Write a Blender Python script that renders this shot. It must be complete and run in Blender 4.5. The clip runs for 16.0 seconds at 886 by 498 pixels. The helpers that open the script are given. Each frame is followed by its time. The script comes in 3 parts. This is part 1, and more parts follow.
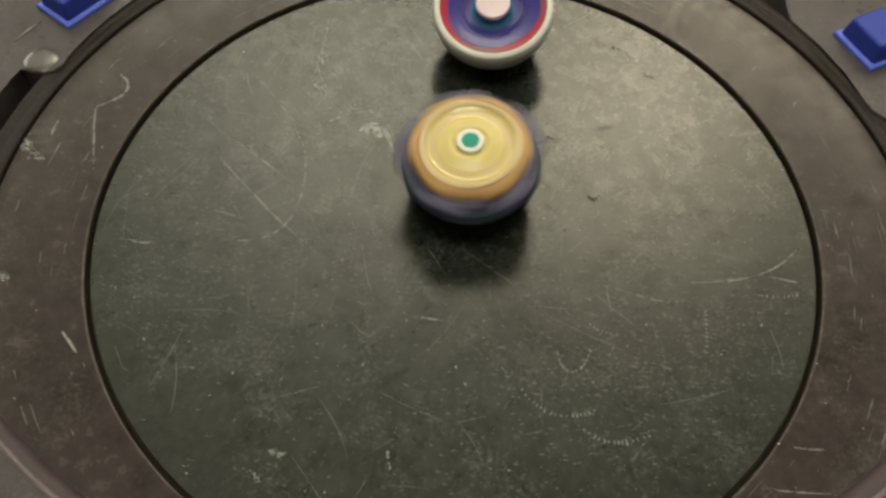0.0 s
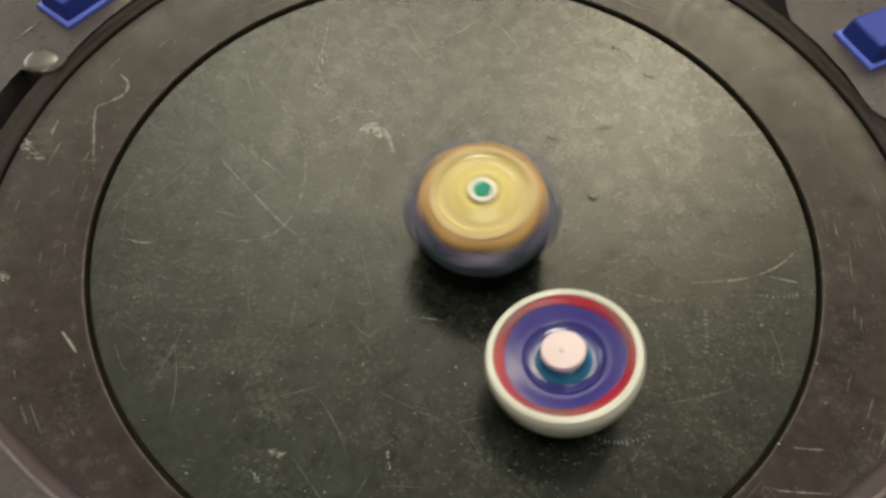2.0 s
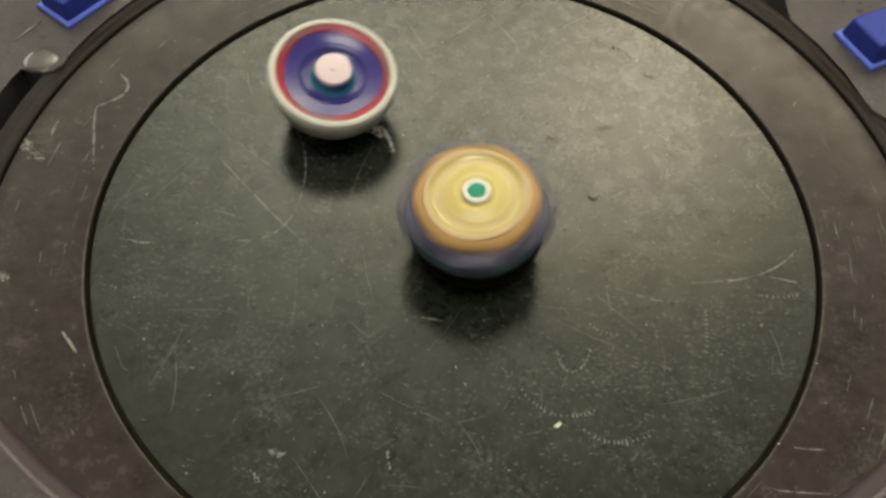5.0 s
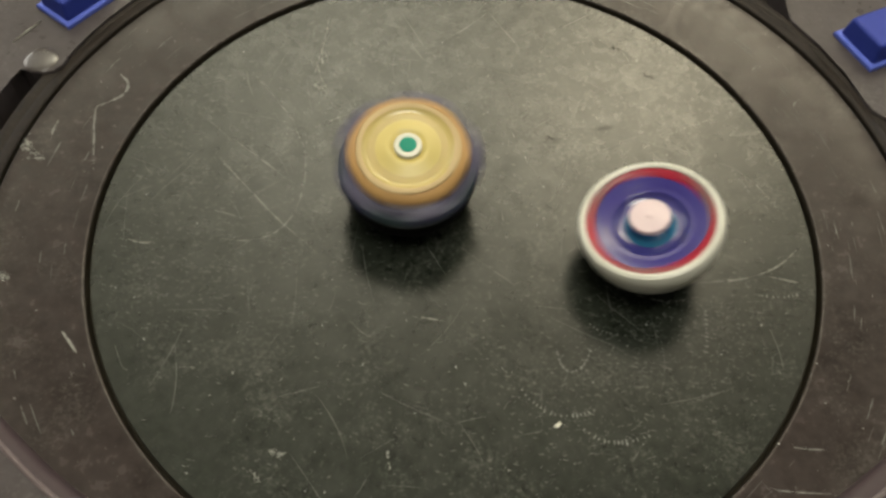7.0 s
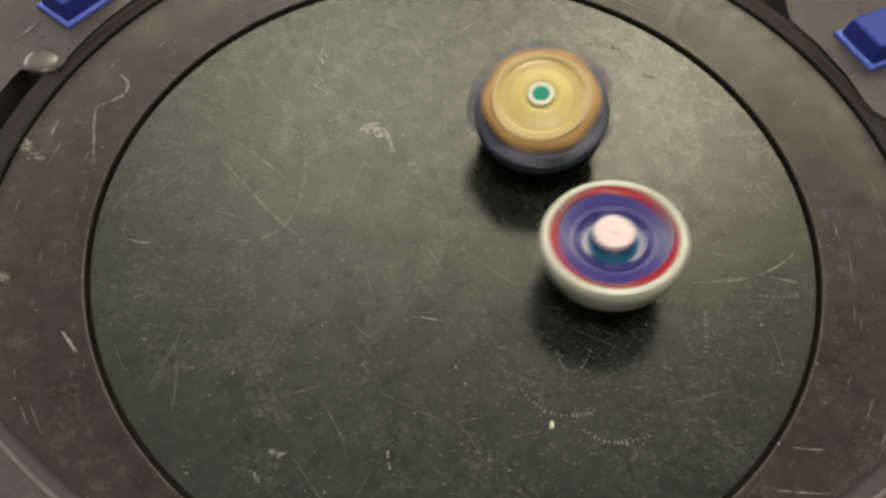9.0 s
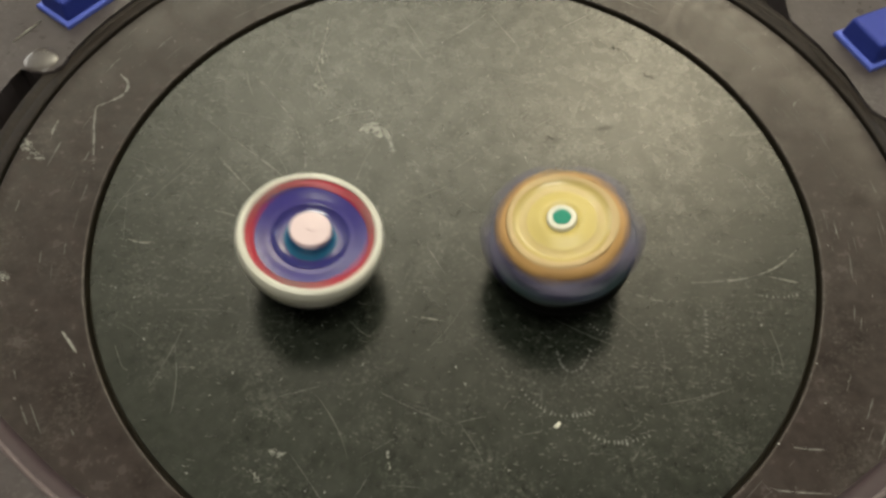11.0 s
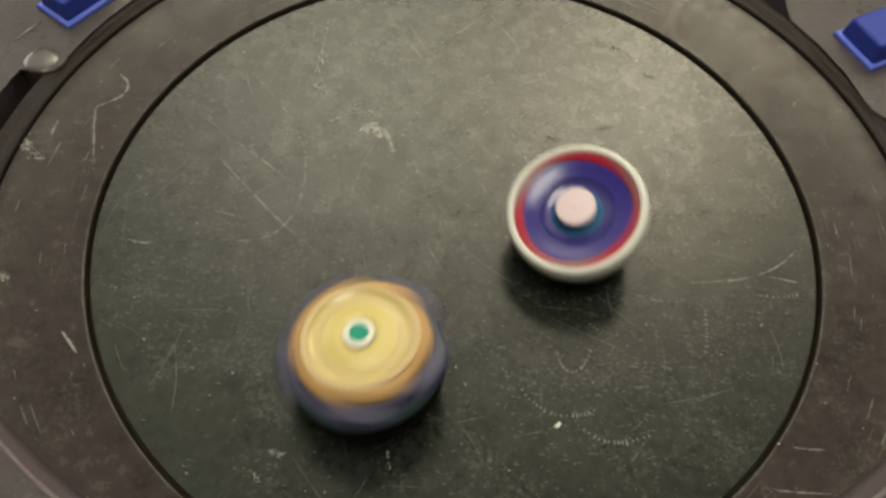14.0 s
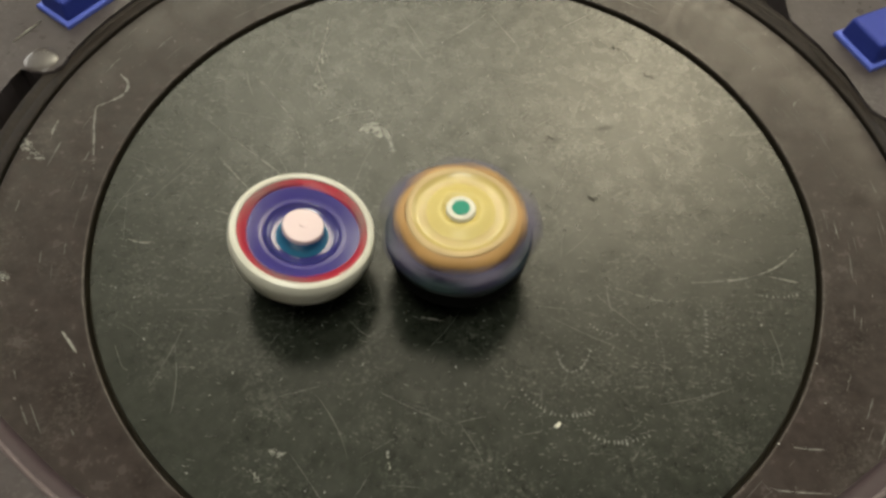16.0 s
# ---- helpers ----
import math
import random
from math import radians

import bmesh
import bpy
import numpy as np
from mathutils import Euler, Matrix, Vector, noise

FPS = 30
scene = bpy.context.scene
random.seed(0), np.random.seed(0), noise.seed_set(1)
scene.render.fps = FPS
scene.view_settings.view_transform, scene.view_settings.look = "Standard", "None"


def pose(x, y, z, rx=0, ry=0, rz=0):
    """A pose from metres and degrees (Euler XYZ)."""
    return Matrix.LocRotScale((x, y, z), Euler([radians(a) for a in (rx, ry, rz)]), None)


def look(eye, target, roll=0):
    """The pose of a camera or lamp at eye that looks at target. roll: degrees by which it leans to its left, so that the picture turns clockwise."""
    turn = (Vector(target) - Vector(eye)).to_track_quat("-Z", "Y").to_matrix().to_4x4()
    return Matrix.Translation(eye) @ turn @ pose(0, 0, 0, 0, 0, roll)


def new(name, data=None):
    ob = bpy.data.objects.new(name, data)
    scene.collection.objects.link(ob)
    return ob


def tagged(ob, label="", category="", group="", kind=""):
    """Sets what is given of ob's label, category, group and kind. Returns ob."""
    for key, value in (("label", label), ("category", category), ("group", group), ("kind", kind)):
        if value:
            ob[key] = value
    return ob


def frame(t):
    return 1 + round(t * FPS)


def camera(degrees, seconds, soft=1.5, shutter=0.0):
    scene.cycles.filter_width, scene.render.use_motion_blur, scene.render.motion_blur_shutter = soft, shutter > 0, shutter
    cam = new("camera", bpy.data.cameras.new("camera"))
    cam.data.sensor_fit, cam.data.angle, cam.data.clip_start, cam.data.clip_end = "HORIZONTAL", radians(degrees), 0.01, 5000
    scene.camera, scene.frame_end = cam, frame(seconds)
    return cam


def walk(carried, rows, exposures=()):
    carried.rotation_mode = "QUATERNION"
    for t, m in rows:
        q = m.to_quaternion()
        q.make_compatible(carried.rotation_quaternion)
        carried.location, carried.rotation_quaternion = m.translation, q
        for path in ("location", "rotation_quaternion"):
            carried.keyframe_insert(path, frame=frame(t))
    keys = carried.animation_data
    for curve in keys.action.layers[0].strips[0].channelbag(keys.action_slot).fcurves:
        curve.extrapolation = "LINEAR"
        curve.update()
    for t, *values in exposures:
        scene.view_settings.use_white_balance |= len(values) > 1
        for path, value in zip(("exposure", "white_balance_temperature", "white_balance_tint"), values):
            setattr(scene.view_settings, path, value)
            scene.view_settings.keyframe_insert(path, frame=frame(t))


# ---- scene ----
cam = camera(54.36, 16.0, soft=2.8, shutter=0.6)
EYE, AIM = (-0.0029, -0.1722, 0.2488), (-0.0029, -0.0117, 0.0)
walk(cam, [(0.0, look(EYE, AIM, 1.816)), (16.0, look(EYE, AIM, 1.816))], exposures=[(0.0, 0.0), (16.0, 0.0)])

# ---- light: an uplight that brightens one patch of the ceiling, a ceiling lamp behind, an added wide uplight and side lamps ----
world = bpy.data.worlds.new("room_light")
world.use_nodes = True
world.node_tree.nodes["Background"].inputs[0].default_value = (0.80, 0.77, 0.68, 1)
world.node_tree.nodes["Background"].inputs[1].default_value = 0.27
scene.world = world


def area_lamp(name, eye, target, size, watts, colour, tall=0.0):
    data = bpy.data.lights.new(name, "AREA")
    data.shape, data.size, data.energy, data.color = "RECTANGLE" if tall else "DISK", size, watts, colour
    if tall:
        data.size_y = tall
    ob = new(name, data)
    ob.matrix_world = look(eye, target)
    return ob


area_lamp("uplight", (0.68, 2.10, 1.85), (0.68, 2.11, 2.37), 0.30, 52.0, (1.0, 0.90, 0.68))
# no second uplight is known; added to brighten more of the mirrored ceiling
area_lamp("added_wide_uplight", (-0.34, 2.12, 1.54), (-0.34, 2.13, 2.37), 0.40, 65.0, (1.0, 0.97, 0.79))
area_lamp("ceiling_lamp", (0.0, -0.30, 2.32), (0.0, -0.29, 0.0), 1.00, 36.5, (1.0, 0.95, 0.81))
# unseen side lamps, added for the glints in the blue top's trough
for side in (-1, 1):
    area_lamp("added_side_lamp", (2.63 * side, 2.20, 1.55), (0.0, 2.20, 1.55), 2.10, 31.0, (1.0, 0.97, 0.90), 1.24)

# ---- materials ----


def material(name, colour, rough=0.5, metal=0.0, colour_b=None, scale=60.0, spread=0.5, bump=0.0, bump_scale=400.0, rough_var=0.0, spec=0.5,
             coat=0.0, dust=None, grainy=0.0, spec_var=0.0, worn=0.45):
    """A principled surface whose colour and gloss wander at two scales."""
    m = bpy.data.materials.new(name)
    m.use_nodes = True
    nt = m.node_tree
    b = nt.nodes["Principled BSDF"]
    b.inputs["Metallic"].default_value = metal
    b.inputs["Roughness"].default_value = rough
    b.inputs["Specular IOR Level"].default_value = spec
    b.inputs["Coat Weight"].default_value = coat
    b.inputs["Base Color"].default_value = (*colour, 1)
    tc = nt.nodes.new("ShaderNodeTexCoord")
    if colour_b:
        big = nt.nodes.new("ShaderNodeTexNoise")
        big.inputs["Scale"].default_value, big.inputs["Detail"].default_value, big.inputs["Roughness"].default_value = scale, 8, 0.65
        fine = nt.nodes.new("ShaderNodeTexNoise")
        fine.inputs["Scale"].default_value, fine.inputs["Detail"].default_value = scale * 9, 4
        add = nt.nodes.new("ShaderNodeMath")
        add.operation = "ADD"
        half = nt.nodes.new("ShaderNodeMath")
        half.operation = "MULTIPLY"
        half.inputs[1].default_value = 0.5
        ramp = nt.nodes.new("ShaderNodeValToRGB")
        ramp.color_ramp.elements[0].position, ramp.color_ramp.elements[1].position = 0.5 - spread / 2, 0.5 + spread / 2
        ramp.color_ramp.elements[0].color, ramp.color_ramp.elements[1].color = (*colour, 1), (*colour_b, 1)
        nt.links.new(tc.outputs["Object"], big.inputs["Vector"])
        nt.links.new(tc.outputs["Object"], fine.inputs["Vector"])
        nt.links.new(big.outputs["Fac"], add.inputs[0])
        nt.links.new(fine.outputs["Fac"], add.inputs[1])
        nt.links.new(add.outputs[0], half.inputs[0])
        nt.links.new(half.outputs[0], ramp.inputs[0])
        shade = ramp.outputs[0]
        if dust:
            # fine light grains, thicker in some patches than in others
            grain = nt.nodes.new("ShaderNodeTexNoise")
            grain.inputs["Scale"].default_value, grain.inputs["Detail"].default_value, grain.inputs["Roughness"].default_value = 620, 4, 0.8
            patch = nt.nodes.new("ShaderNodeTexNoise")
            patch.inputs["Scale"].default_value, patch.inputs["Detail"].default_value = 45, 5
            mixed = nt.nodes.new("ShaderNodeMath")
            mixed.operation, mixed.inputs[1].default_value = "MULTIPLY_ADD", 0.55
            sift = nt.nodes.new("ShaderNodeMapRange")
            sift.inputs["From Min"].default_value, sift.inputs["From Max"].default_value = 0.82, 1.04
            lay = nt.nodes.new("ShaderNodeMix")
            lay.data_type = "RGBA"
            lay.inputs["B"].default_value = (*dust, 1)
            for node in (grain, patch):
                nt.links.new(tc.outputs["Object"], node.inputs["Vector"])
            nt.links.new(patch.outputs["Fac"], mixed.inputs[0])
            nt.links.new(grain.outputs["Fac"], mixed.inputs[2])
            nt.links.new(mixed.outputs[0], sift.inputs["Value"])
            nt.links.new(sift.outputs[0], lay.inputs["Factor"])
            nt.links.new(shade, lay.inputs["A"])
            shade = lay.outputs["Result"]
        nt.links.new(shade, b.inputs["Base Color"])
        if spec_var:
            # greasy and dull patches
            sv = nt.nodes.new("ShaderNodeTexNoise")
            sv.inputs["Scale"].default_value, sv.inputs["Detail"].default_value, sv.inputs["Roughness"].default_value = 130, 10, 0.8
            sm = nt.nodes.new("ShaderNodeMapRange")
            sm.inputs["From Min"].default_value, sm.inputs["From Max"].default_value = 0.3, 0.7
            sm.inputs["To Min"].default_value, sm.inputs["To Max"].default_value = spec - spec_var, spec + spec_var
            nt.links.new(tc.outputs["Object"], sv.inputs["Vector"])
            nt.links.new(sv.outputs["Fac"], sm.inputs["Value"])
            nt.links.new(sm.outputs[0], b.inputs["Specular IOR Level"])
        if rough_var:
            rr = nt.nodes.new("ShaderNodeMapRange")
            rr.inputs["From Min"].default_value, rr.inputs["From Max"].default_value = 0.35, 0.65
            rr.inputs["To Min"].default_value, rr.inputs["To Max"].default_value = rough - rough_var, rough + rough_var
            nt.links.new(half.outputs[0], rr.inputs["Value"])
            nt.links.new(rr.outputs[0], b.inputs["Roughness"])
    if grainy:
        # worn-through film: only some grains of it are left
        g = nt.nodes.new("ShaderNodeTexNoise")
        g.inputs["Scale"].default_value, g.inputs["Detail"].default_value = 420, 6
        k = nt.nodes.new("ShaderNodeMapRange")
        k.inputs["From Min"].default_value, k.inputs["From Max"].default_value, k.inputs["To Max"].default_value = worn, worn + 0.25, grainy
        nt.links.new(tc.outputs["Object"], g.inputs["Vector"])
        nt.links.new(g.outputs["Fac"], k.inputs["Value"])
        nt.links.new(k.outputs[0], b.inputs["Alpha"])
    if bump:
        n = nt.nodes.new("ShaderNodeTexNoise")
        n.inputs["Scale"].default_value, n.inputs["Detail"].default_value = bump_scale, 6
        bp = nt.nodes.new("ShaderNodeBump")
        bp.inputs["Strength"].default_value, bp.inputs["Distance"].default_value = bump, 0.0005
        nt.links.new(tc.outputs["Object"], n.inputs["Vector"])
        nt.links.new(n.outputs["Fac"], bp.inputs["Height"])
        nt.links.new(bp.outputs["Normal"], b.inputs["Normal"])
    return m


M_FLOOR = material("scuffed_black_plastic", (0.0064, 0.0085, 0.0058), 0.17, colour_b=(0.0190, 0.0222, 0.0170), scale=34, spread=0.30, bump=0.08,
                   bump_scale=1500, rough_var=0.05, dust=(0.058, 0.061, 0.052), spec=0.335, spec_var=0.14)
M_SLOPE = material("dusty_dark_plastic", (0.0140, 0.0096, 0.0086), 0.22, colour_b=(0.0365, 0.0280, 0.0258), scale=26, spread=0.32, bump=0.08,
                   bump_scale=1500, rough_var=0.08, dust=(0.056, 0.050, 0.045), spec=0.22, spec_var=0.12)
M_GROOVE = material("groove_black", (0.0090, 0.0077, 0.0046), 0.7, colour_b=(0.019, 0.0165, 0.011), scale=80, spec=0.06)
M_RIM = material("rim_black_plastic", (0.0075, 0.0060, 0.0050), 0.5, colour_b=(0.030, 0.0240, 0.0200), scale=60, spread=0.35, bump=0.2, bump_scale=900, rough_var=0.08, spec=0.12)
M_SMEAR = material("rubbed_grey", (0.22, 0.225, 0.20), 0.5, colour_b=(0.34, 0.345, 0.31), scale=300, grainy=0.75, worn=0.26)
M_SMOKE = material("smoky_plastic", (0.042, 0.035, 0.036), 0.36, colour_b=(0.066, 0.057, 0.058), scale=32, spread=0.35, bump=0.12, bump_scale=250, rough_var=0.1, dust=(0.10, 0.095, 0.091), spec=0.30)
M_LIP = material("smoky_plastic_edge", (0.040, 0.028, 0.032), 0.5, colour_b=(0.060, 0.045, 0.049), scale=60, rough_var=0.06, spec=0.2)
M_LIPLINE = material("pale_plastic_ridge", (0.125, 0.100, 0.102), 0.4, colour_b=(0.19, 0.158, 0.160), scale=90, spread=0.3)
M_CLIP = material("blue_plastic", (0.022, 0.038, 0.25), 0.5, colour_b=(0.034, 0.056, 0.32), scale=90, rough_var=0.05, spec=0.2)
M_CLIP_EDGE = material("pale_blue_plastic", (0.085, 0.13, 0.56), 0.5, colour_b=(0.13, 0.18, 0.64), scale=120, spec=0.25)
M_TAB = material("worn_clear_plastic", (0.050, 0.043, 0.042), 0.20, colour_b=(0.075, 0.067, 0.064), scale=110, spread=0.25, bump=0.15, bump_scale=300, coat=0.3)
M_SCRATCH = material("scratch_grey", (0.105, 0.107, 0.094), 0.4, colour_b=(0.18, 0.18, 0.16), scale=300, spread=0.3, grainy=0.9, worn=0.26)
M_GOUGE = material("deep_scratch_grey", (0.14, 0.142, 0.128), 0.4, colour_b=(0.24, 0.24, 0.22), scale=300, spread=0.3, grainy=0.85, worn=0.28)
M_CHAT = material("chatter_grey", (0.085, 0.090, 0.083), 0.4, colour_b=(0.17, 0.175, 0.162), scale=300, spread=0.3)
M_FAINT = material("faint_scratch_grey", (0.036, 0.038, 0.033), 0.4, colour_b=(0.105, 0.110, 0.098), scale=260, spread=0.3)
M_SMUDGE = material("dark_smudge", (0.002, 0.002, 0.0015), 0.9, colour_b=(0.006, 0.006, 0.005), scale=300, spec=0.03)
M_DUST = material("dust_white", (0.27, 0.28, 0.275), 0.9, colour_b=(0.50, 0.51, 0.50), scale=300)
M_CARPET = material("dark_carpet", (0.030, 0.027, 0.025), 0.9, colour_b=(0.055, 0.050, 0.045), scale=40, bump=0.6, bump_scale=300, spec=0.1)
M_WALL = material("grey_wall_paint", (0.21, 0.20, 0.18), 0.8, colour_b=(0.24, 0.23, 0.21), scale=3, bump=0.1, bump_scale=200, spec=0.2)
M_CEIL = material("ceiling_paint", (0.76, 0.74, 0.68), 0.9, colour_b=(0.80, 0.78, 0.73), scale=2, bump=0.1, bump_scale=150, spec=0.1)
M_WHITE = material("ivory_plastic", (0.53, 0.535, 0.465), 0.34, colour_b=(0.62, 0.625, 0.55), scale=150)
M_RED = material("red_plastic", (0.25, 0.005, 0.022), 0.30, colour_b=(0.31, 0.010, 0.030), scale=150, spec=0.25)
M_DULL = material("grey_red_plastic", (0.13, 0.050, 0.052), 0.4, colour_b=(0.17, 0.080, 0.078), scale=150)
M_BLUE = material("violet_blue_plastic", (0.022, 0.016, 0.15), 0.20, colour_b=(0.032, 0.024, 0.185), scale=150, spec=0.40)
M_TROUGH = material("lavender_plastic", (0.030, 0.027, 0.15), 0.18, colour_b=(0.042, 0.038, 0.18), scale=150, spec=0.8)
M_TEAL = material("teal_plastic", (0.014, 0.10, 0.19), 0.18, colour_b=(0.022, 0.13, 0.24), scale=150)
M_CAP = material("pinkish_white_plastic", (0.58, 0.465, 0.485), 0.35, colour_b=(0.64, 0.525, 0.545), scale=150, spec=0.4)
M_DRIVER = material("black_driver_plastic", (0.003, 0.003, 0.003), 0.7, colour_b=(0.006, 0.006, 0.006), scale=150, spec=0.1)
M_GOLD = material("gold_plastic", (0.47, 0.385, 0.115), 0.38, colour_b=(0.54, 0.445, 0.155), scale=150, spec=0.5)
M_PEACH = material("peach_gold_plastic", (0.44, 0.33, 0.165), 0.5, colour_b=(0.49, 0.375, 0.20), scale=150, spec=0.25)
M_TAN = material("tan_gold_plastic", (0.43, 0.345, 0.125), 0.20, colour_b=(0.48, 0.385, 0.15), scale=150, spec=0.5)
M_ORANGE = material("orange_plastic", (0.41, 0.245, 0.090), 0.40, colour_b=(0.47, 0.285, 0.112), scale=150, spec=0.3)
M_PURPLE = material("purple_metal", (0.030, 0.026, 0.070), 0.4, colour_b=(0.044, 0.038, 0.090), scale=150)
M_STEEL = material("grey_teal_metal", (0.022, 0.044, 0.047), 0.4, metal=0.2, colour_b=(0.034, 0.060, 0.063), scale=150)
M_GREEN = material("green_plastic", (0.0, 0.20, 0.13), 0.4, colour_b=(0.004, 0.25, 0.17), scale=150, spec=0.25)
M_HUB = material("white_hub_plastic", (0.54, 0.54, 0.46), 0.3, colour_b=(0.62, 0.62, 0.54), scale=150)

# ---- building helpers (profiles and plans in millimetres) ----


def part(name, bm, mat, parent=None, label="", smooth=True):
    me = bpy.data.meshes.new(name)
    bmesh.ops.recalc_face_normals(bm, faces=bm.faces)
    bm.to_mesh(me)
    bm.free()
    me.materials.append(mat)
    for f in me.polygons:
        f.use_smooth = smooth
    if smooth:
        me.set_sharp_from_angle(angle=radians(38))
    ob = new(name, me)
    if parent:
        ob.parent = parent
    if label:
        tagged(ob, label)
    return ob


def lathe(profile, segs=96, start=0.0, sweep=360.0, close=True, lobes=0, swell=0.0, band=(0, 999)):
    """A solid of revolution of the closed outline profile [(r, z)]; with a sweep under 360 a segment with end faces.
    Lobes swell the radii inside the band in and out round the axis."""
    bm = bmesh.new()
    full = sweep >= 359.9
    n = segs if full else segs + 1
    rings = []
    for i in range(n):
        a = radians(start + sweep * i / segs)
        wave = swell * math.cos(lobes * a)
        bent = [(r + wave if band[0] <= r <= band[1] else r, z) for r, z in profile]
        rings.append([bm.verts.new((r * math.cos(a) / 1000, r * math.sin(a) / 1000, z / 1000)) for r, z in bent])
    k = len(profile)
    for i in range(segs):
        a, b = rings[i], rings[(i + 1) % n]
        for j in range(k if close else k - 1):
            bm.faces.new((a[j], a[(j + 1) % k], b[(j + 1) % k], b[j]))
    if not full and close:
        bm.faces.new(rings[0])
        bm.faces.new(rings[-1][::-1])
    bmesh.ops.remove_doubles(bm, verts=bm.verts, dist=1e-6)
    return bm


def join_bm(bms):
    out = bmesh.new()
    for b in bms:
        me = bpy.data.meshes.new("tmp")
        b.to_mesh(me)
        b.free()
        out.from_mesh(me)
        bpy.data.meshes.remove(me)
    return out


def prism(outline, z0, z1, bevel=0.8, segs=3):
    """An upright slab over a plan outline, with rounded top edges."""
    bm = bmesh.new()
    low = [bm.verts.new((x / 1000, y / 1000, z0 / 1000)) for x, y in outline]
    top = [bm.verts.new((x / 1000, y / 1000, z1 / 1000)) for x, y in outline]
    n = len(outline)
    bm.faces.new(low[::-1])
    cap = bm.faces.new(top)
    for i in range(n):
        bm.faces.new((low[i], low[(i + 1) % n], top[(i + 1) % n], top[i]))
    if bevel:
        bmesh.ops.bevel(bm, geom=list(cap.edges), offset=bevel / 1000, segments=segs, affect="EDGES", profile=0.5)
    return bm


def smooth_line(pts, steps=6):
    """A Catmull-Rom line through plan points."""
    out = []
    p = [pts[0], *pts, pts[-1]]
    for i in range(1, len(p) - 2):
        for s in range(steps):
            u = s / steps
            out.append(tuple(0.5 * (2 * b + (c - a) * u + (2 * a - 5 * b + 4 * c - d) * u * u + (3 * b - a - 3 * c + d) * u ** 3)
                             for a, b, c, d in zip(p[i - 1], p[i], p[i + 1], p[i + 2])))
    return out + [pts[-1]]


DEPTH, DISH = 2.5, 123.5
OFF = (0.0009, 0.0003, 0.0)  # the rings' centre


SLOPE = [(125.7, 1.35), (126.0, 1.58), (126.4, 1.65), (127.0, 1.66), (134.0, 1.80), (142.0, 2.10), (149.0, 2.6), (155.0, 3.3), (158.8, 4.0), (159.6, 3.9)]


def height(x, y):
    """Height of the stadium's surface in millimetres."""
    r = math.hypot(x - OFF[0] * 1000, y - OFF[1] * 1000)
    if r < 124.1:
        return -DEPTH * (1 - (r / DISH) ** 2)
    for (r0, z0), (r1, z1) in zip(SLOPE, SLOPE[1:]):
        if r < r1:
            return z0 + (z1 - z0) * max(0, (r - r0) / (r1 - r0))
    return SLOPE[-1][1]


# ---- room and stadium ----


def box_bm(x0, y0, z0, x1, y1, z1):
    bm = bmesh.new()
    bmesh.ops.create_cube(bm, size=1.0)
    for v in bm.verts:
        v.co = Vector((x1 if v.co.x > 0 else x0, y1 if v.co.y > 0 else y0, z1 if v.co.z > 0 else z0))
    return bm


LOW, HIGH = -0.030, 2.37
for name, box, mat, label in (
        ("floor", (-2.7, -2.3, LOW - 0.1, 2.7, 3.5, LOW), M_CARPET, "dark carpeted floor under the stadium"),
        ("ceiling", (-2.7, -2.3, HIGH, 2.7, 3.5, HIGH + 0.1), M_CEIL, "plain white painted room ceiling"),
        ("wall_north", (-2.7, 3.4, LOW, 2.7, 3.5, HIGH), M_WALL, "plain grey painted room wall"),
        ("wall_south", (-2.7, -2.3, LOW, 2.7, -2.2, HIGH), M_WALL, "plain grey painted room wall")):
    tagged(part(name, box_bm(*box), mat, smooth=False), label, name.split("_")[0], kind="structure")

# side walls, each with an opening added for its side lamp
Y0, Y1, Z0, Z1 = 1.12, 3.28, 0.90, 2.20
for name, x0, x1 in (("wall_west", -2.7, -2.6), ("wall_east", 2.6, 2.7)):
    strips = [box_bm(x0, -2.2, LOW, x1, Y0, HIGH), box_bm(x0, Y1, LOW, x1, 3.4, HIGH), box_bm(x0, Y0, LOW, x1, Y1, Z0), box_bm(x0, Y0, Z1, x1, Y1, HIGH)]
    tagged(part(name, join_bm(strips), M_WALL, smooth=False), "plain grey painted wall with an opening added for a side lamp", "wall", kind="structure")
# unseen frames, added so that the side lamps sit in openings
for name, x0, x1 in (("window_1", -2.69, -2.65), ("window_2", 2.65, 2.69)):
    window = tagged(new(name), "unseen white frame added round the side lamp", "window", kind="structure")
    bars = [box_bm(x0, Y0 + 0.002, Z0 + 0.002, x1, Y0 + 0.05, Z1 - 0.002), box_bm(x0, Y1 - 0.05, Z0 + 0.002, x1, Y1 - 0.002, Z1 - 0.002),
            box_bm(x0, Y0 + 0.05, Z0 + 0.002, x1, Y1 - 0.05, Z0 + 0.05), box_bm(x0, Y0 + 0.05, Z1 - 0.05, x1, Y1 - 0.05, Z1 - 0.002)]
    part("opening_frame", join_bm(bars), M_CEIL, window, "white painted frame", smooth=False)

stadium = tagged(new("battle_stadium"), "scratched black plastic spinning top stadium with smoky corner panels", "stadium")
dish = [(r, -DEPTH * (1 - (r / DISH) ** 2)) for r in [0.01] + [124.0 * i / 40 for i in range(1, 41)]]
part("bowl_floor", lathe(dish + [(124.0, -8), (60, -16), (0.01, -18)], 160), M_FLOOR, stadium, "scuffed black dished plastic floor").location = OFF
part("groove", lathe([(124.02, -0.1), (124.15, -0.5), (124.3, -1.6), (125.0, -1.6), (125.25, 0.3), (125.5, 1.15), (125.68, 1.35), (125.68, -9), (124.02, -9)], 160), M_GROOVE, stadium,
     "narrow black ring groove").location = OFF
